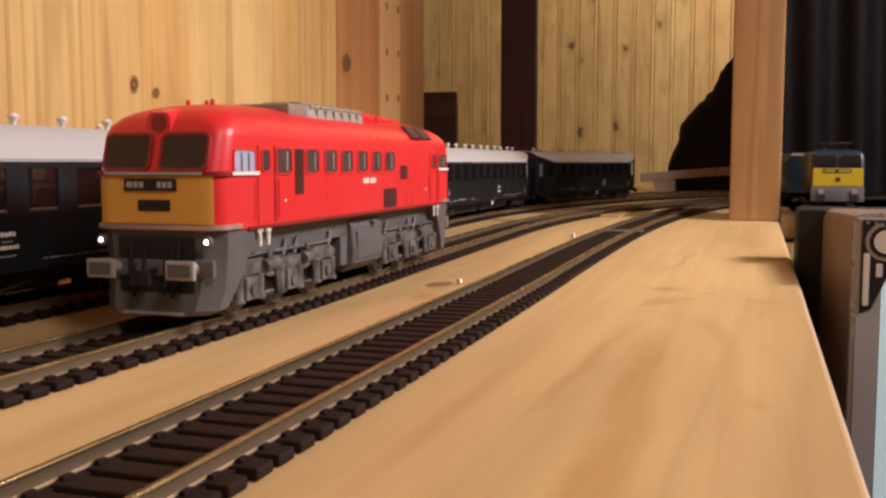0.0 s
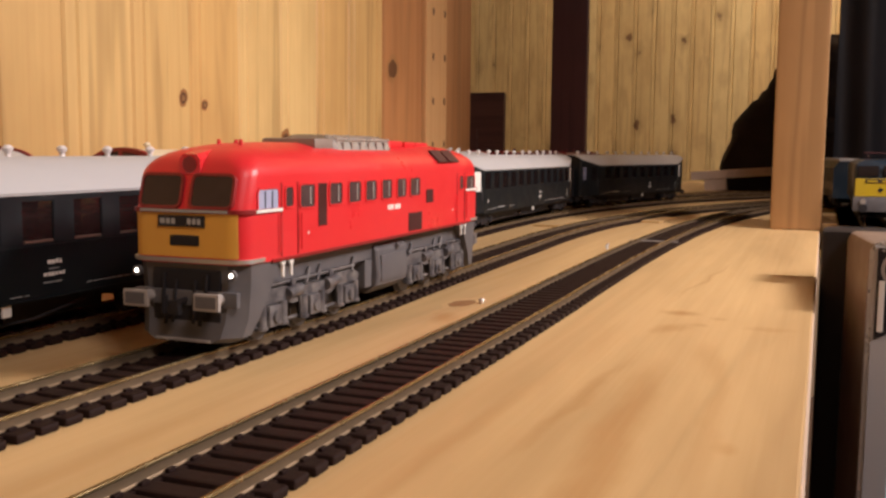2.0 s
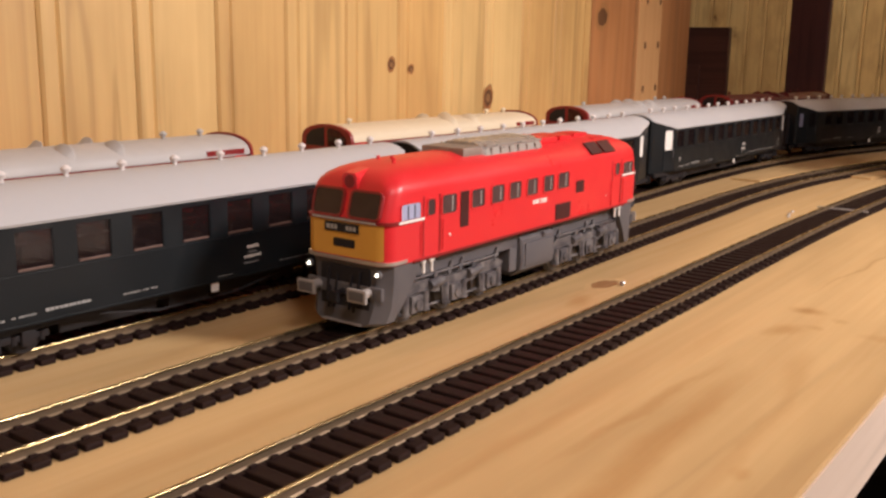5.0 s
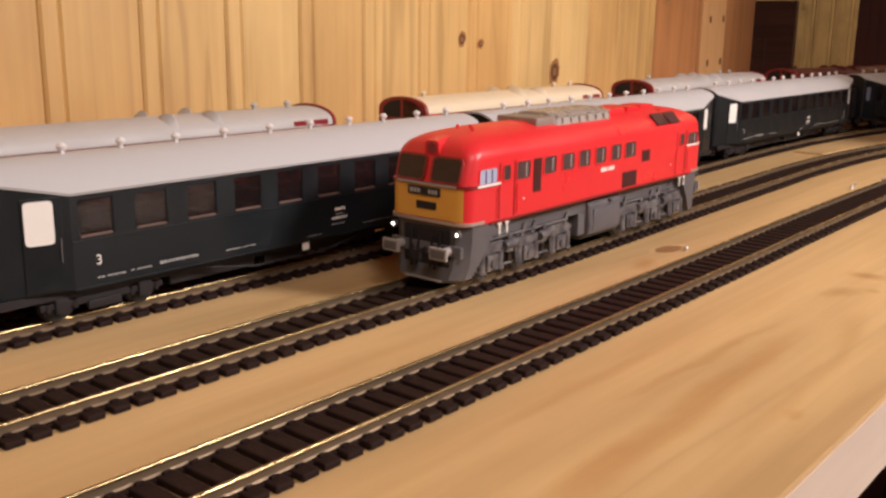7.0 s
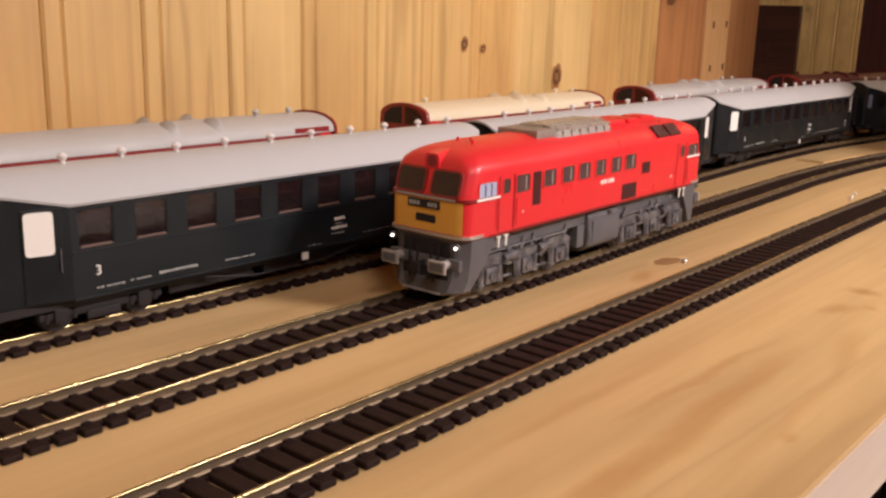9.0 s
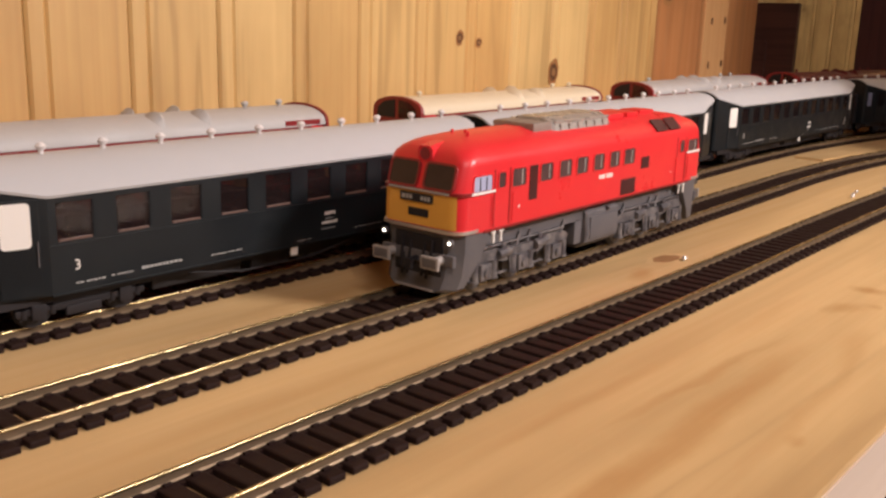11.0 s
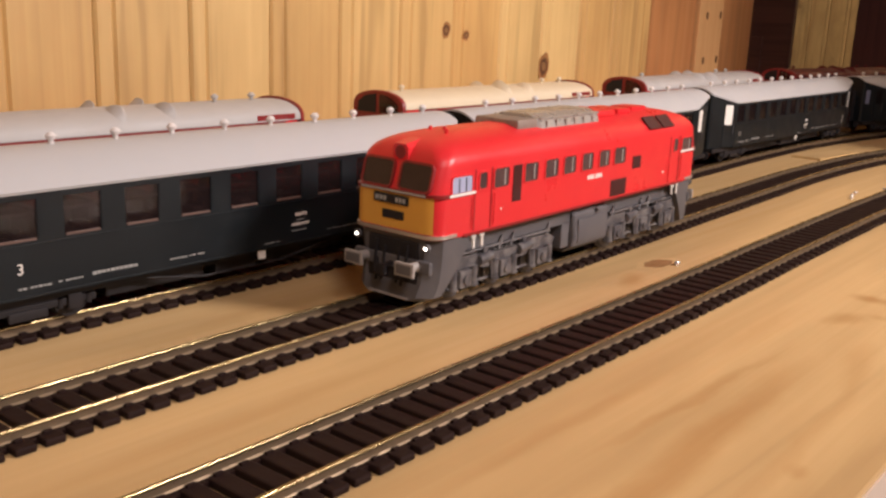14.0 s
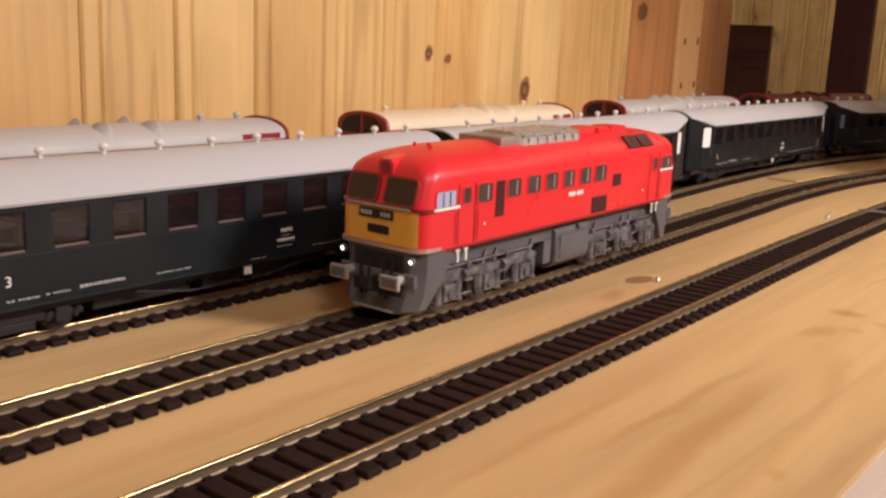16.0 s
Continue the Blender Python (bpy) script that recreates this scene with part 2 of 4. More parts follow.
GLASS, _t, _p = nodes_of("smoked_window")
_p.inputs["Base Color"].default_value = (0.022, 0.016, 0.015, 1)
_p.inputs["Roughness"].default_value = 0.08
_p.inputs["Alpha"].default_value = 0.72
DARKBAG = paint("dark_bag_cloth", (0.030, 0.022, 0.021), 0.8, 0, 0.6, 12, (0.012, 0.011, 0.018), 0.5)
BAGCLOTH = paint("black_bag_cloth", (0.016, 0.015, 0.018), 0.9, 0, 0.4, 30, (0.03, 0.026, 0.028), 0.4)
PANE, _t, _p = nodes_of("clear_pane")
_p.inputs["Base Color"].default_value = (0.022, 0.014, 0.014, 1)
_p.inputs["Roughness"].default_value = 0.06
_p.inputs["Alpha"].default_value = 0.5
LOCOGLASS = paint("hazy_window", (0.075, 0.042, 0.042), 0.16, 0, 0.5, 160, (0.13, 0.085, 0.085), 0.05, 0.35)
WINDSCREEN = paint("dark_windscreen", (0.030, 0.016, 0.018), 0.1, 0, 0.4, 90, (0.055, 0.034, 0.036), 0.05, 0.4)
# highlight along the lower window edges, put into a paler brown
LIT_SILL = paint("lit_brown_sill", (0.13, 0.075, 0.058), 0.5, 0, 0.3, 150)
HALO = wood("darker_wood_round_knot", (0.42, 0.20, 0.07), (0.33, 0.145, 0.05), 2, grain=2.0, stain=0.5, vary=0)


# ---- mesh helpers, in centimetres ----
def box(bm, x0, x1, y0, y1, z0, z1, bevel=0.0):
    vs = [bm.verts.new((x, y, z)) for z in (z0, z1) for x, y in ((x0, y0), (x1, y0), (x1, y1), (x0, y1))]
    fs = [bm.faces.new([vs[i] for i in q]) for q in ((3, 2, 1, 0), (4, 5, 6, 7), (0, 1, 5, 4), (1, 2, 6, 5), (2, 3, 7, 6), (3, 0, 4, 7))]
    if bevel:
        bmesh.ops.bevel(bm, geom=list({e for f in fs for e in f.edges}), offset=bevel, segments=2, affect="EDGES", profile=0.6)
    return bm


def boxed(*a, **k):
    return box(bmesh.new(), *a, **k)


def rod(bm, p0, p1, r0, r1=None, seg=12):
    """A tapered rod between two points."""
    p0, p1 = Vector(p0), Vector(p1)
    r1 = r0 if r1 is None else r1
    q = (p1 - p0).to_track_quat("Z", "Y")
    rings = []
    for p, r in ((p0, r0), (p1, r1)):
        rings.append([bm.verts.new(p + q @ Vector((r * math.cos(a), r * math.sin(a), 0))) for a in (2 * math.pi * i / seg for i in range(seg))])
    for i in range(seg):
        j = (i + 1) % seg
        bm.faces.new((rings[0][i], rings[0][j], rings[1][j], rings[1][i]))
    bm.faces.new(rings[0][::-1])
    bm.faces.new(rings[1])
    return bm


def loft(bm, rings, closed=True, caps=True):
    """Joins rings of equally many points."""
    rows = [[bm.verts.new(p) for p in ring] for ring in rings]
    n = len(rows[0])
    for a, b in zip(rows, rows[1:]):
        for i in range(n if closed else n - 1):
            j = (i + 1) % n
            bm.faces.new((a[i], a[j], b[j], b[i]))
    if caps:
        bm.faces.new(rows[0][::-1])
        bm.faces.new(rows[-1])
    bmesh.ops.recalc_face_normals(bm, faces=bm.faces)
    return bm


def rounded(hw, hh, r, n=5):
    """Outline of a rectangle with rounded corners."""
    out = []
    for cx, cy, a0 in ((hw - r, hh - r, 0), (r - hw, hh - r, 90), (r - hw, r - hh, 180), (hw - r, r - hh, 270)):
        out += [(cx + r * math.cos(radians(a0 + 90 * i / (n - 1))), cy + r * math.sin(radians(a0 + 90 * i / (n - 1)))) for i in range(n)]
    return out


def slab(hw, hh, r, d0, d1, axis, cy=0.0, cz=0.0):
    """A rounded plate between d0 and d1 along x (axis 0) or y (axis 1)."""
    pts = rounded(hw, hh, r)
    return loft(bmesh.new(), [[((d, cy + u, cz + v) if axis == 0 else (cy + u, d, cz + v)) for u, v in pts] for d in (d0, d1)])


def ring_frame(hw, hh, r, t, d0, d1, axis, cy=0.0, cz=0.0):
    """A rounded frame of width t round an opening."""
    inner, outer = rounded(hw, hh, r), rounded(hw + t, hh + t, r + t)
    put = lambda d, pts: [((d, cy + u, cz + v) if axis == 0 else (cy + u, d, cz + v)) for u, v in pts]
    return loft(bmesh.new(), [put(d0, inner), put(d0, outer), put(d1, outer), put(d1, inner), put(d0, inner)], caps=False)


def to_mesh(name, bm, material, smooth=None):
    bmesh.ops.scale(bm, vec=(S, S, S), verts=bm.verts)
    bmesh.ops.recalc_face_normals(bm, faces=bm.faces)
    me = bpy.data.meshes.new(name)
    bm.to_mesh(me)
    bm.free()
    me.materials.append(material)
    if smooth:
        me.polygons.foreach_set("use_smooth", [True] * len(me.polygons))
        me.set_sharp_from_angle(angle=radians(smooth))
    return me


def part(name, bm, material, parent=None, label="", smooth=None, at=None):
    me = bm if isinstance(bm, bpy.types.Mesh) else to_mesh(name, bm, material, smooth)
    ob = new(name, me)
    if at is not None:
        ob.matrix_basis = at
    if parent is not None:
        ob.parent = parent
    if label:
        tagged(ob, label)
    return ob


def thing(name, label, category, x=0.0, y=0.0, z=0.0, turn=0.0, group="", kind=""):
    ob = new(name)
    ob.empty_display_size = 0.01
    ob.matrix_basis = pose(x * S, y * S, z * S, 0, 0, turn)
    return tagged(ob, label, category, group, kind)


def solid(name, bm, material, label, category="", kind="", smooth=None, group="", at=None):
    return tagged(part(name, bm, material, None, "", smooth, at), label, category, group, kind)


def cm(x, y, z, turn=0.0, rx=0.0, ry=0.0):
    return pose(x * S, y * S, z * S, rx, ry, turn)


def letters(name, text, size, material, parent, at):
    cu = bpy.data.curves.new(name, "FONT")
    cu.body, cu.size, cu.align_x, cu.extrude = text, size * S, "CENTER", 0.00004
    tmp = new(name, cu)
    me = bpy.data.meshes.new_from_object(tmp.evaluated_get(bpy.context.evaluated_depsgraph_get()))
    bpy.data.objects.remove(tmp)
    bpy.data.curves.remove(cu)
    me.materials.clear()
    me.materials.append(material)
    return part(name, me, material, parent, "", None, at)


# ---- setting ----
WALL_X, RAIL_TOP = -22.5, 0.46


def plank_mesh(name, width, z0, z1, bead, depth, material, g=0.11, cut=0.11):
    """A tongue-and-groove board with a bead along one edge; runs along local y, faces +x."""
    prof = [(0, 0), (0, 0.02), (depth - cut, 0.02), (depth, 0.14), (depth, bead - g), (depth - cut, bead), (depth, bead + g), (depth, width - 0.13), (depth - cut, width - 0.02), (0, width - 0.02)]
    prof = prof[1:]
    bm = bmesh.new()
    loft(bm, [[(x, y, z) for x, y in prof] for z in (z0, z1)])
    return to_mesh(name, bm, material)


wall_w = solid("wall_west", boxed(WALL_X - 6, WALL_X - 1.2, -120, 62.6, -80, 180), DARKROOM, "pine tongue-and-groove clad wall behind the railway", "wall", "structure")
PITCH = 4.55
plank = plank_mesh("plank", PITCH, -30, 110, 0.87, 1.2, PINE)
y = -4.0 - PITCH * 24
while y < 42.5:
    w = min(PITCH, 42.5 - y)
    if w > 4.5:
        part("plank", plank, PINE, wall_w, at=cm(WALL_X - 1.2, y, 0))
    elif w > 0.5:
        part("plank", boxed(0, 1.2, 0.02, w - 0.05, -30, 110, 0.06), PINE, wall_w, at=cm(WALL_X - 1.2, y, 0))
    y += PITCH
for y0, y1, d, m in ((42.75, 50.5, 1.1, REDPINE), (50.52, 55.2, 1.45, PALE_TRIM), (55.22, 62.6, 1.0, REDPINE)):
    part("board", boxed(0, d, 0.03, y1 - y0 - 0.03, -30, 110, 0.12), m, wall_w, "orange pine trim board", at=cm(WALL_X - 1.2, y0, 0))
for ny, nz in ((52.0, 13.35), (52.0, 9.6), (54.65, 13.45), (54.6, 9.7), (52.0, 17.1), (54.6, 17.2), (52.0, 5.9), (54.6, 6.0)):
    b = bmesh.new()
    rod(b, (0, 0, 0), (0.03, 0, 0), 0.19, seg=10)
    for v in b.verts:
        v.co.z *= 1.7
    part("nail_hole", b, KNOT, wall_w, at=cm(WALL_X + 0.25, ny, nz))


def knot(parent, x, y, z, ry, rz, axis="x", mats=None):
    """A branch knot: a darker halo, a dark rim and a brown heart."""
    mats = mats or (HALO, KNOT, KNOTPALE)
    b = bmesh.new()
    rnd = random.Random(int(y * 100))
    lumps = [rnd.uniform(-1, 1) for _ in range(20)]
    for n, (rr, lift) in enumerate(((1.45, 0.0), (1.0, 0.006), (0.5, 0.012))):
        ring = []
        for i in range(20):
            a = 2 * math.pi * i / 20
            k = rr * (1 + 0.10 * lumps[i] + 0.10 * math.sin(2 * a + n))
            u, v = ry * k * math.cos(a), rz * k * math.sin(a)
            ring.append(b.verts.new((0.010 + lift, u, v) if axis == "x" else (u, v, 0.006 + lift)))
        b.faces.new(ring).material_index = n
    me = to_mesh("knot", b, mats[0])
    for m in mats[1:]:
        me.materials.append(m)
    return part("knot", me, mats[0], parent, at=cm(x, y, z))


knot(wall_w, WALL_X, 18.06, 8.07, 0.26, 0.32)
knot(wall_w, WALL_X, 19.94, 7.79, 0.20, 0.22)
knot(wall_w, WALL_X, 28.3, 5.84, 0.42, 0.62)
knot(wall_w, WALL_X - 0.1, 44.5, 11.7, 0.75, 0.75, mats=(HALO, KNOT, KNOT))

FAR_Y = 330.0
wall_n = solid("wall_north", boxed(-320, 320, FAR_Y + 1.2, FAR_Y + 6, -80, 180), DARKROOM, "far pine beadboard wall of the room", "wall", "structure")
FAR_PITCH = 6.8
far_plank = plank_mesh("far_plank", FAR_PITCH, -30, 150, 1.1, 1.2, PINE_FAR, 0.34, 0.45)
for i in range(44):
    part("plank", far_plank, PINE_FAR, wall_n, at=cm(-180 + i * FAR_PITCH, FAR_Y + 1.2, 0, -90))
solid("wall_east", boxed(320, 326, -220, FAR_Y, -80, 180), DARKROOM, "dim plain wall closing the room", "wall", "structure")
solid("wall_south", boxed(-30, 320, -226, -220, -80, 180), DARKROOM, "dim plain wall closing the room", "wall", "structure")
solid("wall_outer", boxed(-326, -320, -226, FAR_Y, -80, 180), DARKROOM, "dim plain wall closing the room", "wall", "structure")
solid("wall_west_back", boxed(-320, -30, -226, -120, -80, 180), DARKROOM, "dim plain wall closing the room", "wall", "structure")
solid("floor", boxed(-326, 326, -226, FAR_Y + 6, -84, -80), DARKFLOOR, "brown floor under the railway shelf", "floor", "structure")
solid("ceiling", boxed(-326, 326, -226, FAR_Y + 6, 180, 184), DARKROOM, "dim ceiling", "ceiling", "structure")

# ---- the railway board ----
board = thing("railway_board", "long pale pine board with stains and knots carrying the tracks", "board", kind="structure")
part("top", boxed(-22.45, 8.84, -110, 55, -2.15, 0, 0.07), BOARD, board)
part("edge_strip", boxed(8.842, 8.89, -110, 48, -2.1, -0.08), EDGEWOOD, board, "pale sawn front edge")
part("rear_top", boxed(-90, 70, 55.02, 160, -2.0, -0.02, 0.05), BOARD, board)
knot(board, -2.85, 7.65, 0, 0.40, 0.85, "z", (BOARD, KNOTPALE, KNOTPALE))
knot(board, 8.89, 8.4, -1.0, 0.45, 0.28, "x", (EDGEWOOD, KNOTPALE, KNOTPALE))


solid("side_block", boxed(9.02, 10.0, 49, 54.98, -1.2, 0.5, 0.05), BOARD, "short pine block beside the post", "block", "structure")

shelf = thing("lower_shelf", "dark brown shelf and partition below the railway board", "shelf", kind="structure")
part("partition", boxed(-22, 8.6, 27, 28.5, -78, -2.17), BROWNWOOD, shelf)
part("shelf_board", boxed(-22, 8.6, -60, 26.98, -36, -34), BROWNWOOD, shelf)
part("shelf_back", boxed(-22, -20, -60, 26.98, -33.98, -2.17), BROWNWOOD, shelf)


def stowed_bag(x, y, w, d, h, slant, seed):
    """A slumped soft bag with a folded top."""
    rnd = random.Random(seed)
    rows = []
    for k, (f, z) in enumerate(((0.92, 0), (1.0, 0.1), (1.02, 0.4), (0.98, 0.85), (0.93, 0.97), (0.8, 1.0))):
        row = []
        for i in range(20):
            a = 2 * math.pi * i / 20
            ca, sa = math.cos(a), math.sin(a)
            q = (abs(ca) ** 4 + abs(sa) ** 4) ** -0.25 * f * (1 + 0.04 * rnd.uniform(-1, 1))
            row.append((w * ca * q, d * sa * q, h * z * (1 + slant * ca)))
        rows.append(row)
    return solid("stowed_bag", loft(bmesh.new(), rows), BAGCLOTH, "black soft bag stowed on the lower shelf", "bag", smooth=50, group="stowed bags", at=cm(x, y, -34))


stowed_bag(5.2, 20.5, 1.35, 2.6, 24.4, 0.0, 3)
stowed_bag(7.6, 21.0, 0.85, 2.4, 24.9, 0.03, 5)

solid("post", boxed(5.5, 8.96, 48.4, 57.2, 0.0, 180, 0.25), POSTWOOD, "planed pine post standing on the board edge", "post", "structure", smooth=40)


# ---- track ----
def smooth_line(points, step):
    """Even points along a smooth line through the given ones, with directions."""
    pts = [Vector(p) for p in points]
    pts = [2 * pts[0] - pts[1], *pts, 2 * pts[-1] - pts[-2]]
    fine = []
    for i in range(1, len(pts) - 2):
        p0, p1, p2, p3 = pts[i - 1 : i + 3]
        for k in range(40):
            u = k / 40
            fine.append(0.5 * (2 * p1 + (p2 - p0) * u + (2 * p0 - 5 * p1 + 4 * p2 - p3) * u * u + (3 * p1 - p0 - 3 * p2 + p3) * u**3))
    out, want, gone = [], 0.0, 0.0
    for a, b in zip(fine, fine[1:]):
        d = (b - a).length
        while want <= gone + d:
            out.append((a.lerp(b, (want - gone) / d), (b - a).normalized()))
            want += step
        gone += d
    return out


RAIL_PROFILE = [(-0.06, 0.17), (0.06, 0.17), (0.06, 0.195), (0.035, 0.22), (0.035, 0.37), (0.052, 0.39), (0.052, 0.42), (0.047, 0.438), (0.036, 0.451), (0.018, 0.459), (-0.018, 0.459), (-0.036, 0.451), (-0.047, 0.438), (-0.052, 0.42), (-0.052, 0.39), (-0.035, 0.37), (-0.035, 0.22), (-0.06, 0.195)]


def sleeper_mesh():
    b = boxed(-1.34, 1.34, -0.24, 0.24, 0.0, 0.185, 0.06)
    for sx in (-0.87, 0.87):
        for off in (-0.115, 0.115):  # rail chairs
            box(b, sx + off - 0.045, sx + off + 0.045, -0.10, 0.10, 0.17, 0.245, 0.02)
        box(b, sx - 0.15, sx + 0.15, 0.2, 0.46, 0.0, 0.15)
    return to_mesh("sleeper", b, SLEEPER)


SLEEPER_MESH = sleeper_mesh()


def track(label, points, near):
    """near: the stretch in y whose sleepers are separate parts."""
    tr = thing("railway_track", label, "track", group="model railway tracks")
    line = smooth_line([(x, y, 0) for x, y in points], 1.0)
    for side in (-1, 1):
        rings = []
        for p, d in line:
            n = Vector((d.y, -d.x, 0))
            rings.append([p + n * (side * 0.87 + u) + Vector((0, 0, z)) for u, z in RAIL_PROFILE])
        me = to_mesh("rail", loft(bmesh.new(), rings), RAILSIDE, 42)
        me.materials.append(RAILTOP)
        for f in me.polygons:  # the head is worn bright
            f.material_index = int(f.center.z > 0.0038)
        part("rail", me, RAILSIDE, tr, "tarnished brass rail with a worn head")
    rest = []
    rnd = random.Random(len(points))
    for p, d in smooth_line([(x, y, 0) for x, y in points], 0.65):
        turn = math.degrees(math.atan2(-d.x, d.y)) + rnd.uniform(-1.2, 1.2)
        if near[0] <= p.y <= near[1]:
            part("sleeper", SLEEPER_MESH, SLEEPER, tr, at=cm(p.x, p.y, 0, turn))
        else:
            rest.append((p, turn))
    verts, faces = [], []
    for p, turn in rest:
        c, s, k = math.cos(radians(turn)), math.sin(radians(turn)), len(verts)
        for z in (0, 0.17):
            for x, yy in ((-1.34, -0.23), (1.34, -0.23), (1.34, 0.23), (-1.34, 0.23)):
                verts.append(((p.x + c * x - s * yy) * S, (p.y + s * x + c * yy) * S, z * S))
        faces += [[k + i for i in q] for q in ((4, 5, 6, 7), (0, 1, 5, 4), (1, 2, 6, 5), (2, 3, 7, 6), (3, 0, 4, 7))]
    if verts:
        me = bpy.data.meshes.new("far_sleepers")
        me.from_pydata(verts, [], faces)
        me.materials.append(SLEEPER)
        tagged(part("sleeper_rest", me, SLEEPER, tr), kind="stuff")
    return tr


TRACK_A = [(-17.4, -70), (-17.4, 0), (-17.6, 26), (-17.9, 50), (-16.6, 66), (-13, 82), (-6, 98), (8, 114), (36, 126)]
TRACK_B = [(-11.8, -70), (-11.92, -16), (-11.88, -4), (-11.82, 6), (-12.15, 27), (-12.55, 40), (-12.3, 52), (-11.0, 63), (-8.8, 73), (-5.9, 82.5), (-0.5, 94), (9, 107), (34, 119)]
TRACK_C = [(-5.55, -70), (-5.80, -18), (-5.86, -9), (-5.78, 2), (-6.2, 16), (-6.5, 27), (-6.65, 34), (-6.3, 43), (-5.3, 51), (-3.0, 63), (1.5, 76), (8, 88), (20, 99), (44, 108)]
TRACK_D = [(0, -70), (0, -2), (-0.12, 13), (-0.17, 24), (0.0, 34), (0.5, 45), (1.9, 59), (5.0, 73), (11, 85), (22, 95), (44, 104)]
track("brass-railed model track under the red and silver railcars", TRACK_A, (200, 201))
track("brass-railed model track under the green coaches", TRACK_B, (-34, 50))
track("brass-railed model track carrying the red locomotive", TRACK_C, (-34, 62))
track("empty brass-railed model track with brown sleepers", TRACK_D, (-34, 62))


def where(points, y):
    """Centre and turn of a line at y."""
    p, d = min(smooth_line([(a, b, 0) for a, b in points], 0.5), key=lambda q: abs(q[0].y - y))
    return p.x, p.y, math.degrees(math.atan2(-d.x, d.y))


# ---- wheels and bogies ----
def wheelset(parent, y, r, half=0.80, mat=GREY):
    b = bmesh.new()
    for s in (-1, 1):
        rod(b, (s * half, y, r), (s * (half + 0.16), y, r), r, seg=20)
        rod(b, (s * (half - 0.04), y, r), (s * half, y, r), r * 1.1, seg=20)
        rod(b, (s * (half + 0.16), y, r), (s * (half + 0.22), y, r), r * 0.35, seg=12)
    rod(b, (-half, y, r), (half, y, r), 0.09, seg=8)
    return part("wheelset", b, mat, parent, smooth=40)


def coach_bogie(parent, y, mat=BLACK):
    b = bmesh.new()
    for s in (-1, 1):
        box(b, s * 1.12 - 0.07, s * 1.12 + 0.07, y - 2.0, y + 2.0, 0.42, 0.62, 0.03)
        for yy in (-1.35, 1.35):
            box(b, s * 1.16 - 0.11, s * 1.16 + 0.11, y + yy - 0.22, y + yy + 0.22, 0.28, 0.72, 0.05)
            for k in (-0.42, 0.42):
                rod(b, (s * 1.15, y + yy + k, 0.36), (s * 1.15, y + yy + k, 0.62), 0.09, seg=8)
        box(b, s * 1.18 - 0.06, s * 1.18 + 0.06, y - 0.55, y + 0.55, 0.22, 0.5, 0.04)
        box(b, s * 1.1 - 0.05, s * 1.1 + 0.05, y - 0.9, y + 0.9, 0.6, 0.78, 0.03)
    box(b, -1.1, 1.1, y - 0.5, y + 0.5, 0.45, 0.75)
    part("bogie", b, mat, parent, "black bogie frame", smooth=40)
    for yy in (-1.35, 1.35):
        wheelset(parent, y + yy, 0.53, mat=mat)


def vent(parent, x, y, z, mat):
    b = bmesh.new()
    rod(b, (x, y, z - 0.08), (x, y, z + 0.14), 0.08, seg=8)
    rod(b, (x, y, z + 0.10), (x, y, z + 0.20), 0.12, 0.16, seg=12)
    rod(b, (x, y, z + 0.20), (x, y, z + 0.29), 0.16, 0.07, seg=12)
    return part("roof_vent", b, mat, parent, smooth=40)


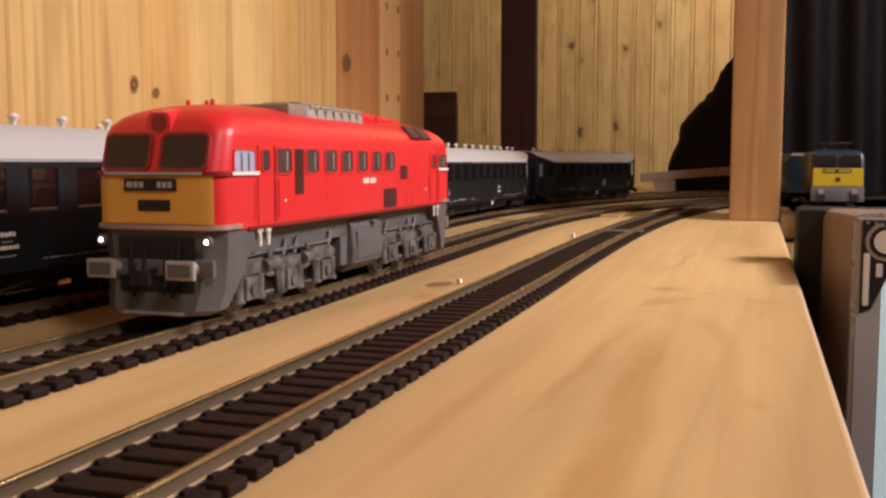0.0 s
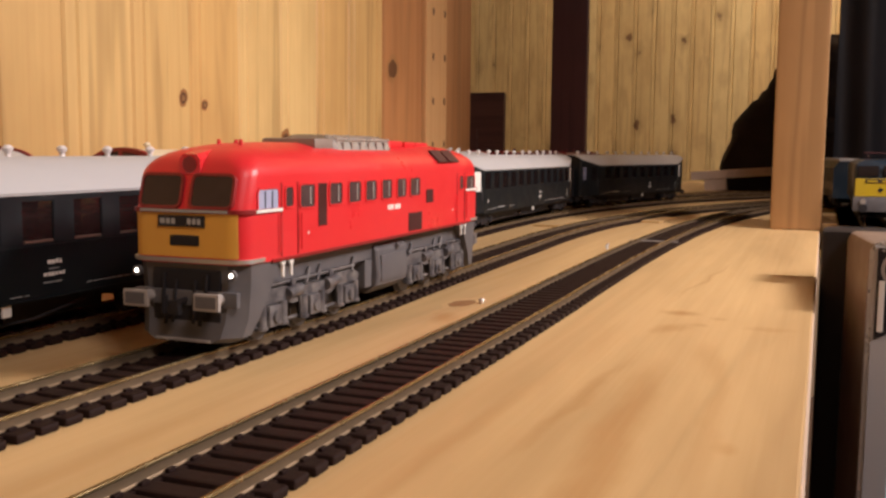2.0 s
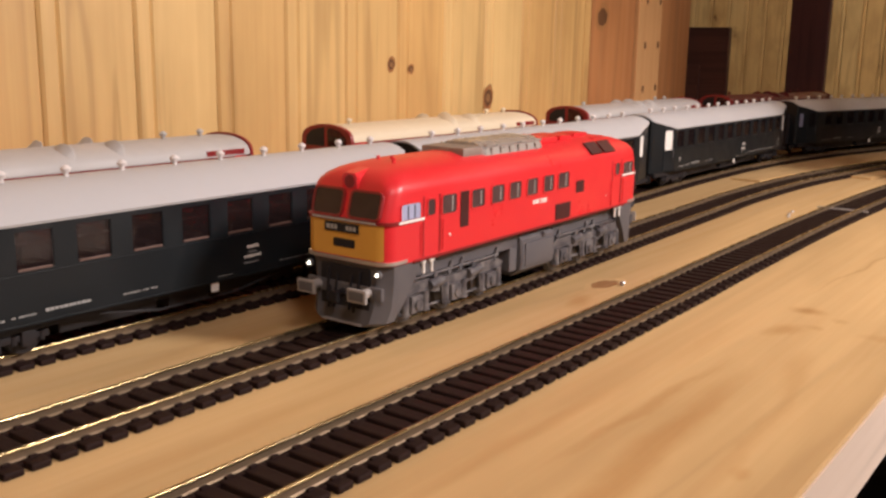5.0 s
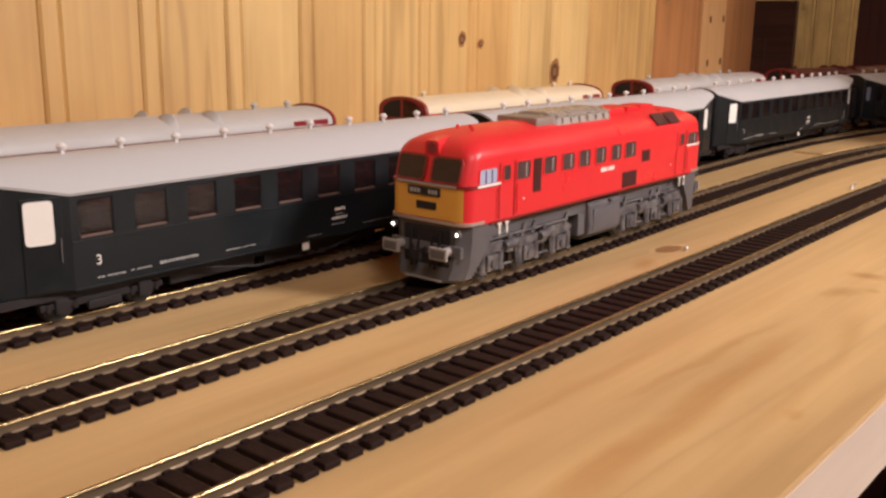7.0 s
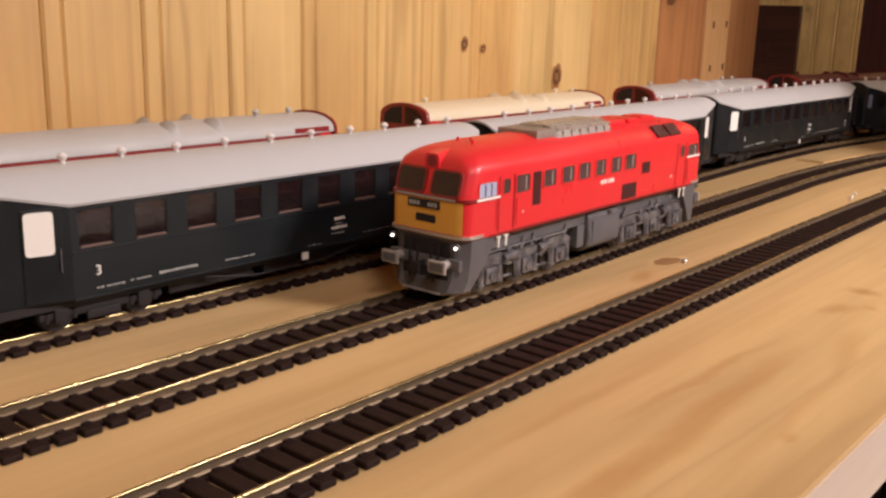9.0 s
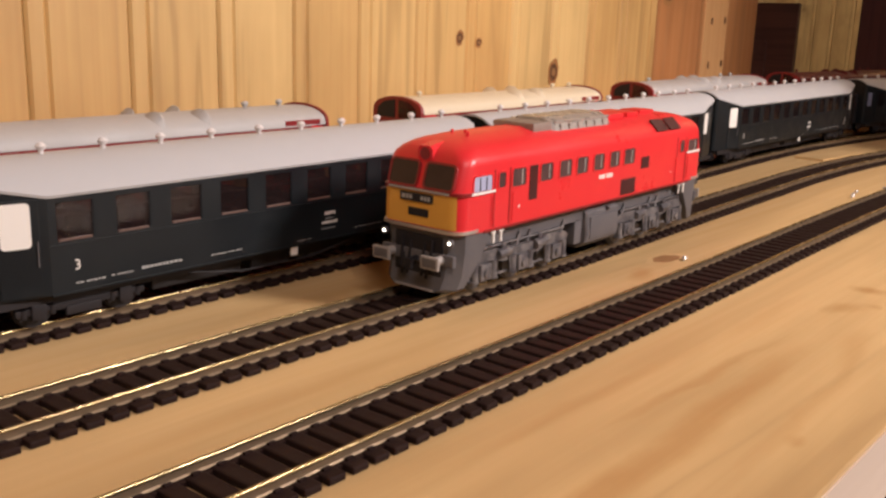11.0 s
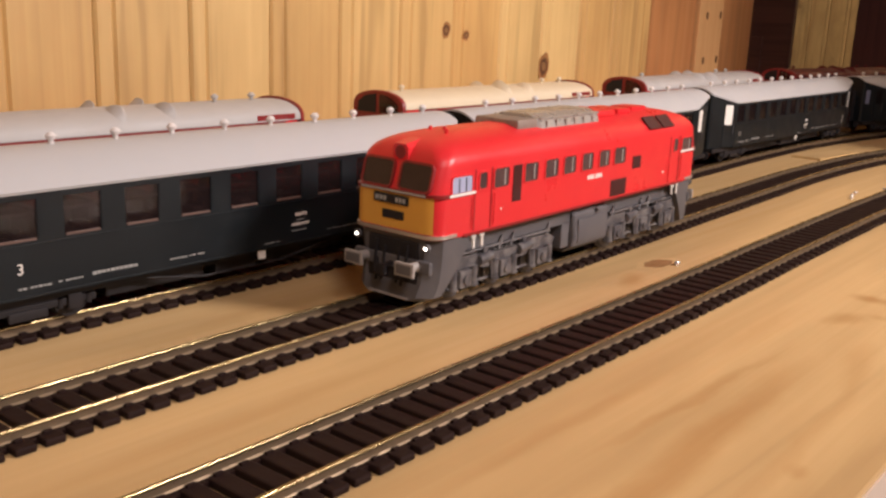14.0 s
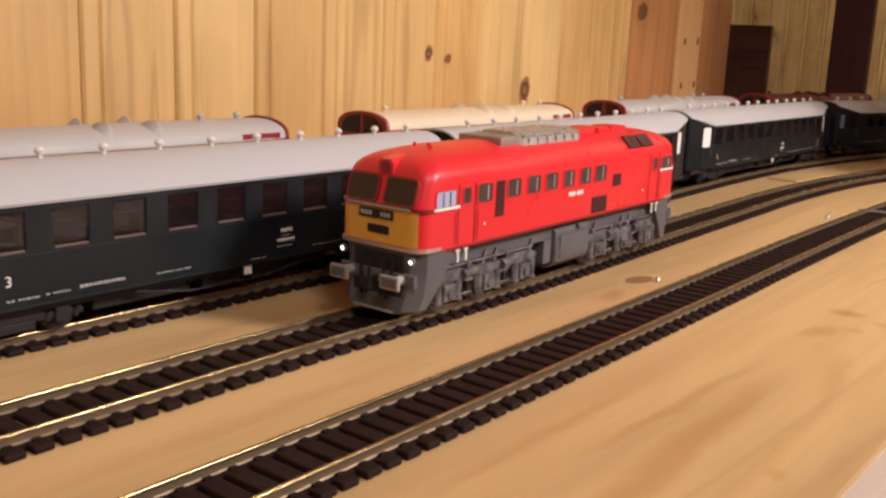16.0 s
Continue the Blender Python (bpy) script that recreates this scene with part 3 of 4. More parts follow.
def green_coach(label, length, x, y, turn, windows, number=True, lit_sills=True):
    """A four-axle coach with tapered entrance ends, its sides open at every window."""
    c = thing("passenger_coach", label, "coach", x, y, RAIL_TOP, turn, "green passenger coaches")
    L, W, V = length / 2, 1.58, 2.6  # half length, half width, length of the tapered ends
    zb, zl, zu, ze, zc = 0.95, 2.47, 3.60, 3.80, 4.72
    flat = L - V
    body = bmesh.new()
    for s in (-1, 1):
        x0, x1 = sorted((s * (W - 0.09), s * W))
        box(body, x0, x1, -flat, flat, zb, zl)
        box(body, x0, x1, -flat, flat, zu, ze)
        edges = [-flat] + [e for k in windows for e in (k - 0.58, k + 0.58)] + [flat]
        for a, b_ in zip(edges[::2], edges[1::2]):
            if b_ - a > 0.02:
                box(body, x0, x1, a, b_, zl, zu)
        x2, x3 = sorted((s * W, s * (W + 0.025)))
        box(body, x2, x3, -flat, flat, zl - 0.14, zl - 0.07)
        box(body, x2, x3, -flat, flat, zb, zb + 0.06)
    for e in (-1, 1):  # tapered vestibules
        n_ = 9
        ring = [(W, e * flat), (W - 0.30, e * (flat + V * 0.6)), (W - 0.50, e * (L - 0.1))]
        ring += [((W - 0.62) * (1 - 2 * i / n_), e * L) for i in range(n_ + 1)]
        ring += [(-W + 0.50, e * (L - 0.1)), (-W + 0.30, e * (flat + V * 0.6)), (-W, e * flat)]
        loft(body, [[(px, py, zb + 0.05) for px, py in ring], [(px, py, ze - 0.05 + (zc - ze) * (1 - (abs(px) / (W + 0.06)) ** 2.3)) for px, py in ring]])
    box(body, -W + 0.1, W - 0.1, -flat, flat, zb, zb + 0.12)
    part("body", body, GREEN, c)
    seats = bmesh.new()
    for k in windows:
        for s in (-1, 1):
            box(seats, s * 0.75 - 0.5, s * 0.75 + 0.5, k - 0.62, k - 0.42, 1.1, 2.95, 0.04)
            box(seats, s * 0.75 - 0.5, s * 0.75 + 0.5, k - 0.45, k + 0.05, 1.1, 2.45, 0.04)
            box(seats, s * 0.95 - 0.35, s * 0.95 + 0.35, k + 0.1, k + 0.5, 2.55, 2.62)
            box(seats, s * 0.9 - 0.4, s * 0.9 + 0.4, k - 0.5, k + 0.55, 3.12, 3.18)
    # the dim far coaches take another brown for their unlit interiors
    part("seats", seats, SEAT if lit_sills else BROWNWOOD, c, "brown seats inside")
    for k in windows:
        for s in (-1, 1):
            w = part("window", boxed(s * (W - 0.06) - 0.01, s * (W - 0.06) + 0.01, k - 0.58, k + 0.58, zl, zu), PANE, c)
            f = bmesh.new()
            xf = s * (W - 0.03)
            box(f, xf - 0.02, xf + 0.02, k - 0.58, k - 0.54, zl, zu)
            box(f, xf - 0.02, xf + 0.02, k + 0.54, k + 0.58, zl, zu)
            box(f, xf - 0.02, xf + 0.02, k - 0.54, k + 0.54, zu - 0.04, zu)
            part("frame", f, GREEN, w)
            # near coaches: pale sill colour as a highlight; dim far ones: body green
            part("sill", boxed(xf - 0.04, xf + 0.035, k - 0.5, k + 0.5, zl, zl + 0.07, 0.015), LIT_SILL if lit_sills else GREEN, w, "brown sill, paler for the light it catches" if lit_sills else "")
    # roof: an arc that narrows over the tapered ends
    rings = []
    full = W + 0.06
    for yy, w in ((-L - 0.08, W - 0.6), (-L + 0.1, W - 0.44), (-flat - V * 0.6, W - 0.24), (-flat, full), (flat, full), (flat + V * 0.6, W - 0.24), (L - 0.1, W - 0.44), (L + 0.08, W - 0.6)):
        arc = [(w * math.cos(math.pi * i / 16), ze + (zc - ze) * (1 - abs(w * math.cos(math.pi * i / 16) / full) ** 2.3)) for i in range(17)]
        rings.append([(px, yy, z) for px, z in arc] + [(px * 0.985, yy, z - 0.08) for px, z in arc[::-1]])
    part("roof", loft(bmesh.new(), rings), ROOF, c, "light grey arched roof", smooth=50)
    n = int(length / 1.95)
    for i in range(n):
        vent(c, 0.12 * (1 if i % 2 else 0.6), (i - (n - 1) / 2) * 1.95 + 0.15, zc + 0.02, VENTGREY)
    for e in (-1, 1):
        for s in (-1, 1):  # doors in the taper with pale blinds
            ang = math.degrees(math.atan2(0.30, V * 0.6)) * s * e
            xm, ym = s * (W - 0.145), e * (flat + V * 0.30)
            d = part("door", boxed(-0.03, 0.03, -0.55, 0.55, zb + 0.1, ze - 0.06, 0.02), GREEN, c, at=cm(xm, ym, 0, ang))
            if e > 0 or number:
                part("door_window", slab(0.40, 0.62, 0.12, -0.045, 0.045, 0, -0.08 * s * s, 3.04), WHITE, d, "white blind in the door window", smooth=30)
            else:
                part("door_window", slab(0.36, 0.58, 0.10, -0.045, 0.045, 0, 0.0, 3.04), PANE, d, "dark door window", smooth=30)
                part("vestibule_window", boxed(-0.04, 0.04, -0.22, 0.22, zl, zu, 0.04), BLUELIT_PANE, c, "vestibule window with blue light put into its colour", at=cm(s * (W - 0.40), e * (flat + V * 0.8), 0, math.degrees(math.atan2(0.2, V * 0.36)) * s * e))
            hb = bmesh.new()
            rod(hb, (s * 0.06, 0.47, zl - 0.6), (s * 0.06, 0.47, zl + 0.1), 0.022, seg=6)
            part("door_handle", hb, GREY, d)
            bf = bmesh.new()
            rod(bf, (s * 0.98, e * L, 0.74), (s * 0.98, e * (L + 0.38), 0.74), 0.09, seg=8)
            rod(bf, (s * 0.98, e * (L + 0.38), 0.74), (s * 0.98, e * (L + 0.44), 0.74), 0.24, seg=14)
            part("buffer", bf, BLACK, c, smooth=40)
        box_ = bmesh.new()
        ring0 = [(0.42 * k, z) for k, z in ((-1, zb), (1, zb), (1, 3.3), (0.6, 3.5), (-0.6, 3.5), (-1, 3.3))]
        loft(box_, [[(px, e * (L - 0.02), z) for px, z in ring0], [(px * 1.02, e * (L + 0.42), z) for px, z in ring0]])
        part("gangway", box_, BLACK, c, "black bellows gangway")
        coach_bogie(c, e * (L - 3.7))
    under = bmesh.new()
    for s in (-1, 1):
        box(under, s * 1.2 - 0.06, s * 1.2 + 0.06, -L + 0.2, L - 0.2, 0.72, 0.98)
        rod(under, (s * 1.25, -3.6, 0.72), (s * 1.25, -1.6, 0.4), 0.035, seg=6)
        rod(under, (s * 1.25, -1.6, 0.4), (s * 1.25, 1.6, 0.4), 0.035, seg=6)
        rod(under, (s * 1.25, 1.6, 0.4), (s * 1.25, 3.6, 0.72), 0.035, seg=6)
        box(under, s * 0.75 - 0.3, s * 0.75 + 0.3, -1.0, 0.6, 0.35, 0.75, 0.04)
        box(under, s * 0.55 - 0.3, s * 0.55 + 0.3, -L + 6.2, -1.3, 0.28, 0.8, 0.06)
        box(under, s * 0.55 - 0.3, s * 0.55 + 0.3, 1.0, L - 6.2, 0.32, 0.8, 0.06)
    box(under, -1.2, 1.2, -L + 0.2, L - 0.2, 0.8, 0.95)
    part("underframe", under, BLACK, c, "black underframe with truss rods")
    for s in (-1, 1):
        xs = s * (W + 0.012)

        def bar(y0, y1, z0, z1, mat=WHITE):
            a0, a1 = sorted((s * y0, s * y1))
            rnd = random.Random(int(100 * (y0 + z0)))
            b, at_y, tall = bmesh.new(), a0, z1 - z0
            while at_y < a1 - 0.03:  # broken into strokes, as small print reads
                wide = rnd.uniform(0.05, 0.11) if tall < 0.1 else rnd.uniform(0.09, 0.14)
                box(b, xs - 0.006, xs + 0.006, at_y, min(at_y + wide, a1), z0 + rnd.uniform(0, 0.2) * tall, z1 - rnd.uniform(0, 0.2) * tall)
                at_y += wide + rnd.choice((0.025, 0.035, 0.035, 0.1 if tall < 0.1 else 0.035))
            part("lettering", b, mat, c)

        if number:
            letters("class_number", "3", 0.42, WHITE, c, cm(xs, s * (-flat + 0.78), 1.62) @ pose(0, 0, 0, 90, 0, 90 * s))
        letters("class_number", "3", 0.42, WHITE, c, cm(xs, s * (flat - 0.5), 1.60) @ pose(0, 0, 0, 90, 0, 90 * s))
        for k in range(3):
            bar(flat - 0.75, flat - 0.3, 1.50 - 0.09 * k, 1.55 - 0.09 * k, GREYPRINT)
        bar(1.85, 2.35, 1.86, 2.0)
        bar(1.9, 2.3, 1.72, 1.77, GREYPRINT)
        bar(1.7, 2.45, 1.54, 1.66)
        bar(1.7, 2.4, 1.36, 1.41, GREYPRINT)
        bar(-flat + 0.7, -flat + 1.6, 1.20, 1.26, GREYPRINT)
        bar(-flat + 1.8, -flat + 2.5, 1.22, 1.28, GREYPRINT)
        bar(-flat + 2.8, -flat + 4.2, 1.24, 1.34, GREYPRINT)
        bar(-flat + 5.3, -flat + 6.5, 1.22, 1.27, GREYPRINT)
        bar(3.3, flat - 1.6, 1.20, 1.24, GREYPRINT)
        bar(0.55, 1.2, 1.10, 1.14, GREYPRINT)
        part("placard", boxed(xs - 0.08 * s - 0.03, xs - 0.08 * s + 0.03, s * 0.48 - 0.14, s * 0.48 + 0.14, 0.64, 1.02), WHITE, c, "small white placard on the truss")
    return c


W9 = [-7.55 + 1.83 * i for i in range(9)]
W10 = [-7.4 + 1.92 * i for i in range(9)]
W12 = [-9.9 + 1.8 * i for i in range(12)]
green_coach("dark green third-class coach with light grey roof and white blinds", 21.86, -11.75, -6.22, 0, W9)
green_coach("dark green coach with a light grey roof coupled between two others", 23.3, *where(TRACK_B, 17.35), W10, number=False)
green_coach("dark green coach with a white door blind on the bend", 26.5, *where(TRACK_B, 43.95), W12, lit_sills=False)
green_coach("dark green end coach standing in the dim curve", 23.6, *where(TRACK_B, 71.0), W10, number=False, lit_sills=False)


# ---- red diesel locomotive ----
def plan_ring(hw, y0, y1, r, z, n=6):
    """A rectangle in plan with rounded corners."""
    ring = []
    for cx, cy, a0 in ((hw - r, y1 - r, 0), (-hw + r, y1 - r, 90), (-hw + r, y0 + r, 180), (hw - r, y0 + r, 270)):
        for i in range(n):
            a = radians(a0 + 90 * i / (n - 1))
            ring.append((cx + r * math.cos(a), cy + r * math.sin(a), z))
    return ring


def red_locomotive(x, y, turn):
    """Local y runs from the near cab (-8.75) to the far cab (8.75); z from the rail top."""
    c = thing("diesel_locomotive", "bright red model diesel locomotive with ochre front and grey running gear", "locomotive", x, y, RAIL_TOP, turn)
    H, W = 8.75, 1.67
    levels = [(2.16, W, 0.0, 0.5), (2.24, W, 0.0, 0.5), (3.42, W, 0.0, 0.5), (3.48, W, 0.02, 0.5), (4.28, W, 0.24, 0.48), (4.42, W - 0.02, 0.29, 0.48), (4.56, W - 0.08, 0.36, 0.5), (4.72, W - 0.22, 0.48, 0.55), (4.86, W - 0.42, 0.68, 0.6), (4.97, W - 0.66, 1.0, 0.6), (5.06, W - 0.92, 1.5, 0.5), (5.13, W - 1.16, 2.2, 0.35), (5.17, W - 1.35, 3.2, 0.25)]
    part("body", loft(bmesh.new(), [plan_ring(w, -H + back, H - back, min(r, w - 0.02), z) for z, w, back, r in levels]), RED, c, smooth=38)
    # ochre panel wraps the lower front of each cab
    for e in (-1, 1):
        wrap = [p for p in plan_ring(W + 0.016, -H - 0.02, H, 0.51, 0, 16) if p[1] < -H + 0.09]
        ring0 = [[(px, py * -e, z) for px, py, _ in wrap] for z in (2.32, 3.41)]
        b = bmesh.new()
        loft(b, ring0, closed=False, caps=False)
        part("front_panel", b, YELLOW, c, "ochre yellow front panel")
        for z0, z1, mat, nm in ((3.40, 3.50, STEEL, "trim_band"), (2.19, 2.29, STEEL, "trim_band")):
            b = bmesh.new()
            rings = []
            for z in (z0, z1):
                rings.append([(px, e * py, z) for px, py, _ in plan_ring(W + 0.05, -H - 0.06, -H + 1.9, 0.52, z)] if z0 > 3 else [(px, e * py, z) for px, py, _ in plan_ring(W + 0.05, -H - 0.08, -H + 1.3, 0.52, z)])
            loft(b, rings)
            part(nm, b, RED_DEEP if z0 > 3 else STEEL, c, "thin raised band round the cab", smooth=40)
            if z0 > 3:
                for s in (-1, 1):
                    part("stripe", boxed(s * (W + 0.055) - 0.01, s * (W + 0.055) + 0.01, min(e * (-H + 0.5), e * (-H + 1.75)), max(e * (-H + 0.5), e * (-H + 1.75)), 3.41, 3.49), WHITE, c, "pale stripe")
                part("stripe", boxed(-W + 0.4, W - 0.4, min(e * -(H + 0.065), e * -(H + 0.08)), max(e * -(H + 0.065), e * -(H + 0.08)), 3.42, 3.49), GREYPRINT, c)
        # windscreens: recessed dark panes in a raised frame on the raked face
        rake = math.degrees(math.atan2(0.22, 0.80))
        for s in (-1, 1):
            at = cm(s * 0.74, e * -(H - 0.13), 3.93, 0, -rake * e)
            w = part("windscreen", slab(0.56, 0.38, 0.12, -0.04, 0.03, 1), WINDSCREEN, c, "dark windscreen with rounded corners", at=at, smooth=30)
            part("frame", ring_frame(0.56, 0.38, 0.12, 0.07, -0.06, 0.06, 1), RED_DEEP, w, smooth=30)
            # marker lamp, buffer and steps
            lm = bmesh.new()
            rod(lm, (s * 1.38, e * -(H + 0.02), 1.93), (s * 1.38, e * -(H + 0.12), 1.93), 0.13, seg=16)
            lamp = part("headlamp", lm, GREY, c, smooth=40)
            lm = bmesh.new()
            rod(lm, (s * 1.38, e * -(H + 0.12), 1.93), (s * 1.38, e * -(H + 0.15), 1.93), 0.052, 0.035, seg=14)
            part("lens", lm, LIT if e > 0 else GREYPRINT, lamp, "small lit headlamp lens" if e > 0 else "")
            bf = bmesh.new()
            rod(bf, (s * 1.02, e * -(H - 0.1), 1.32), (s * 1.02, e * -(H + 0.55), 1.32), 0.15, seg=14)
            box(bf, s * 1.02 - 0.36, s * 1.02 + 0.36, *sorted((e * -(H + 0.55), e * -(H + 0.66))), 1.12, 1.54, 0.03)
            bf_ob = part("buffer", bf, GREY_PALE, c, "pale grey square buffer", smooth=40)
            part("buffer_face", boxed(s * 1.02 - 0.28, s * 1.02 + 0.28, *sorted((e * -(H + 0.662), e * -(H + 0.675))), 1.19, 1.47), GREY, bf_ob, "darker buffer face")
        # number plate and grille, top lamp
        pl = part("number_plate", boxed(-0.76, 0.6, *sorted((e * -(H + 0.02), e * -(H + 0.07))), 3.06, 3.34, 0.02), BLACK, c, "dark number plate")
        for a, b_ in ((-0.68, -0.54), (-0.50, -0.39), (-0.35, -0.24), (0.12, 0.22), (0.26, 0.36), (0.40, 0.50)):
            part("number_bar", boxed(a, b_, *sorted((e * -(H + 0.07), e * -(H + 0.078))), 3.13, 3.27), GREYPRINT, pl)
        part("grille", boxed(-0.42, 0.42, *sorted((e * -(H + 0.0), e * -(H + 0.05))), 2.60, 2.86, 0.04), BLACK, c, "dark oval grille")
        tl = bmesh.new()  # wedge-shaped lamp housing running back into the roof
        shape = [(0.30, 4.34), (0.30, 4.72), (0.20, 4.84), (-0.20, 4.84), (-0.30, 4.72), (-0.30, 4.34)]
        loft(tl, [[(u, e * -(H - 0.24), z) for u, z in shape], [(u, e * -(H - 0.8), z + 0.10) for u, z in shape], [(u * 0.8, e * -(H - 1.9), z + 0.22) for u, z in shape]])
        top = part("top_lamp", tl, RED, c, "red roof lamp housing", smooth=25)
        tl = bmesh.new()
        rod(tl, (0, e * -(H - 0.26), 4.59), (0, e * -(H - 0.225), 4.59), 0.2, 0.2, seg=18)
        part("lens", tl, RED_DEEP, top, "unlit lamp")
        # apron and plough
        ap = bmesh.new()
        rows = []
        for z, inset, w in ((2.18, 0.04, W - 0.04), (1.6, 0.08, W - 0.08), (0.8, 0.02, W - 0.12), (0.36, -0.12, W - 0.2), (0.24, -0.18, W - 0.45)):
            back = 0.5 + (z - 0.22) * 0.72
            rows.append([(w, e * -(H - back), z), (w, e * -(H - inset - 0.35), z), (w - 0.42, e * -(H - inset), z), (-w + 0.42, e * -(H - inset), z), (-w, e * -(H - inset - 0.35), z), (-w, e * -(H - back), z)])
        loft(ap, rows)
        apron = part("apron", ap, GREY, c, "dark grey apron and snow plough", smooth=30)
        part("recess", boxed(-0.98, 0.98, *sorted((e * -(H - 0.12), e * -(H - 0.0))), 0.62, 2.02, 0.03), BLACK, apron, "black recess behind the coupling")
        part("plough_lip", boxed(-0.8, 0.8, *sorted((e * -(H + 0.14), e * -(H + 0.205))), 0.25, 0.32, 0.02), GREY_PALE, apron, "worn plough edge")
        for sx in (-1, 1):
            hb = bmesh.new()
            rod(hb, (sx * 0.62, e * -(H + 0.02), 1.9), (sx * 0.6, e * -(H + 0.14), 0.9), 0.05, seg=7)
            rod(hb, (sx * 0.28, e * -(H + 0.02), 1.75), (sx * 0.3, e * -(H + 0.16), 0.7), 0.045, seg=7)
            part("air_hose", hb, BLACK, c, smooth=40)
        part("bumper_beam", boxed(-1.5, 1.5, *sorted((e * -(H - 0.1), e * -(H + 0.06))), 1.12, 1.5, 0.03), GREY, c)
        hk = bmesh.new()
        rod(hk, (0, e * -(H + 0.05), 1.25), (0, e * -(H + 0.42), 1.2), 0.09, seg=8)
        box(hk, -0.16, 0.16, *sorted((e * -(H + 0.38), e * -(H + 0.55))), 0.95, 1.3, 0.04)
        rod(hk, (0.55, e * -(H + 0.05), 1.35), (0.5, e * -(H + 0.18), 0.65), 0.05, seg=6)
        rod(hk, (-0.55, e * -(H + 0.05), 1.35), (-0.5, e * -(H + 0.18), 0.65), 0.05, seg=6)
        part("coupling_hook", hk, BLACK, c, smooth=40)
        for s in (-1, 1):
            st = bmesh.new()
            for k in (0.0, 0.42):
                box(st, s * (W + 0.02) - 0.03, s * (W + 0.02) + 0.03, *sorted((e * -(H - 1.75 - k), e * -(H - 1.82 - k))), 1.70, 2.1)
                box(st, s * (W + 0.02) - 0.03, s * (W + 0.02) + 0.03, *sorted((e * -(H - 1.68 - k), e * -(H - 1.88 - k))), 2.03, 2.1)
            part("step_bracket", st, WHITE, c, "white step brackets")
    # side openings
    for s in (-1, 1):
        xs = s * W

        def pane(y0, y1, z0, z1, mat=LOCOGLASS, nm="side_window"):
            hw, hh, my, mz = (y1 - y0) / 2, (z1 - z0) / 2, (y0 + y1) / 2, (z0 + z1) / 2
            w = part(nm, slab(hw, hh, 0.1, xs - 0.03, xs + 0.012, 0, my, mz), mat, c, smooth=30)
            part("frame", ring_frame(hw, hh, 0.1, 0.05, xs - 0.02, xs + 0.03, 0, my, mz), RED, w, smooth=30)
            if hw > 0.36:  # sliding bar seen behind the pane
                for k in ((0.45,) if mat is LOCOGLASS else (-0.3, 0.4)):
                    bar_mat = GREY_PALE if mat is LOCOGLASS else DIM_BLUE
                    part("bar", boxed(xs - 0.01, xs + 0.018, my + k * hw - 0.03, my + k * hw + 0.03, mz - hh * 0.8, mz + hh * 0.8), bar_mat, w)

        for e in (-1, 1):
            a, b_ = sorted((e * 8.1, e * 7.15))
            pane(a, b_, 3.46, 3.98, PALEGLASS if e < 0 else LOCOGLASS)
            a, b_ = sorted((e * 6.78, e * 6.4))
            d0, d1 = sorted((e * 7.0, e * 6.12))
            dr = bmesh.new()
            for y0, y1 in ((d0, d0 + 0.04), (d1 - 0.04, d1)):
                box(dr, xs - 0.01, xs + 0.016, y0, y1, 2.24, 4.12)
            part("door_seam", dr, RED_DEEP, c, "door edge")
            pane(a, b_, 3.5, 4.0)
            for hy in (d0 - 0.1, d1 + 0.1):
                hb = bmesh.new()
                rod(hb, (xs + s * 0.06, hy, 2.34), (xs + s * 0.06, hy, 3.3), 0.022, seg=6)
                part("handrail", hb, RED, c)
        for i, (y0, y1) in enumerate(((-6.05, -5.2), (-4.38, -3.56), (-3.17, -2.33), (-2.02, -1.2), (-0.83, -0.04), (0.36, 1.15), (1.46, 2.36))):
            pane(y0 + 0.03, y1 - 0.03, 3.44, 4.04)
        part("slot_vent", boxed(xs - 0.03, xs + 0.02, -5.0, -4.52, 2.88, 4.05), DARKRED, c, "dark upright slot")
        part("side_grille", boxed(xs - 0.03, xs + 0.02, 2.95, 3.6, 3.14, 3.6), DARKRED, c, "dark square opening")
        lv = part("side_grille", boxed(xs - 0.03, xs + 0.012, 1.37, 2.55, 2.24, 2.86), DARKRED, c, "dark louvred opening")
        part("panel", boxed(xs - 0.01, xs + 0.018, 1.45, 2.47, 2.3, 2.8, 0.01), DARKRED, lv)
        for k in (-0.34, -0.17, -0.02, 0.22, 0.38, 0.54):
            part("number_bar", boxed(xs - 0.005, xs + 0.012, k, k + 0.12, 3.07, 3.23), WHITE, c)
        part("body_skirt", boxed(xs - 0.06, xs + 0.03, -H + 1.3, H - 1.3, 2.12, 2.2), RED_DEEP, c)
        for py in (-5.6, 5.6):
            part("side_badge", boxed(xs - 0.005, xs + 0.012, py, py + 0.07, 2.7, 2.78), WHITE, c)
        for y0 in (4.65, 5.78):
            part("roof_grille", boxed(-0.3, 0.3, -0.48, 0.48, -0.02, 0.03), DARKRED, c, "dark roof louvre", at=cm(s * (W - 0.20), y0, 4.755, 0, 0, s * 44))
    # silver fan housing and other roof gear
    rf = bmesh.new()
    rows = []
    for yy, k in ((-2.6, 0.9), (-2.5, 1.0), (1.3, 1.0), (1.42, 0.85)):
        rows.append([(1.02 * k, yy, 4.95), (0.92 * k, yy, 5.27), (0.55 * k, yy, 5.42), (-0.55 * k, yy, 5.42), (-0.92 * k, yy, 5.27), (-1.02 * k, yy, 4.95)])
    loft(rf, rows)
    hs = part("fan_housing", rf, SILVERPAINT, c, "silver roof cooling housing", smooth=30)
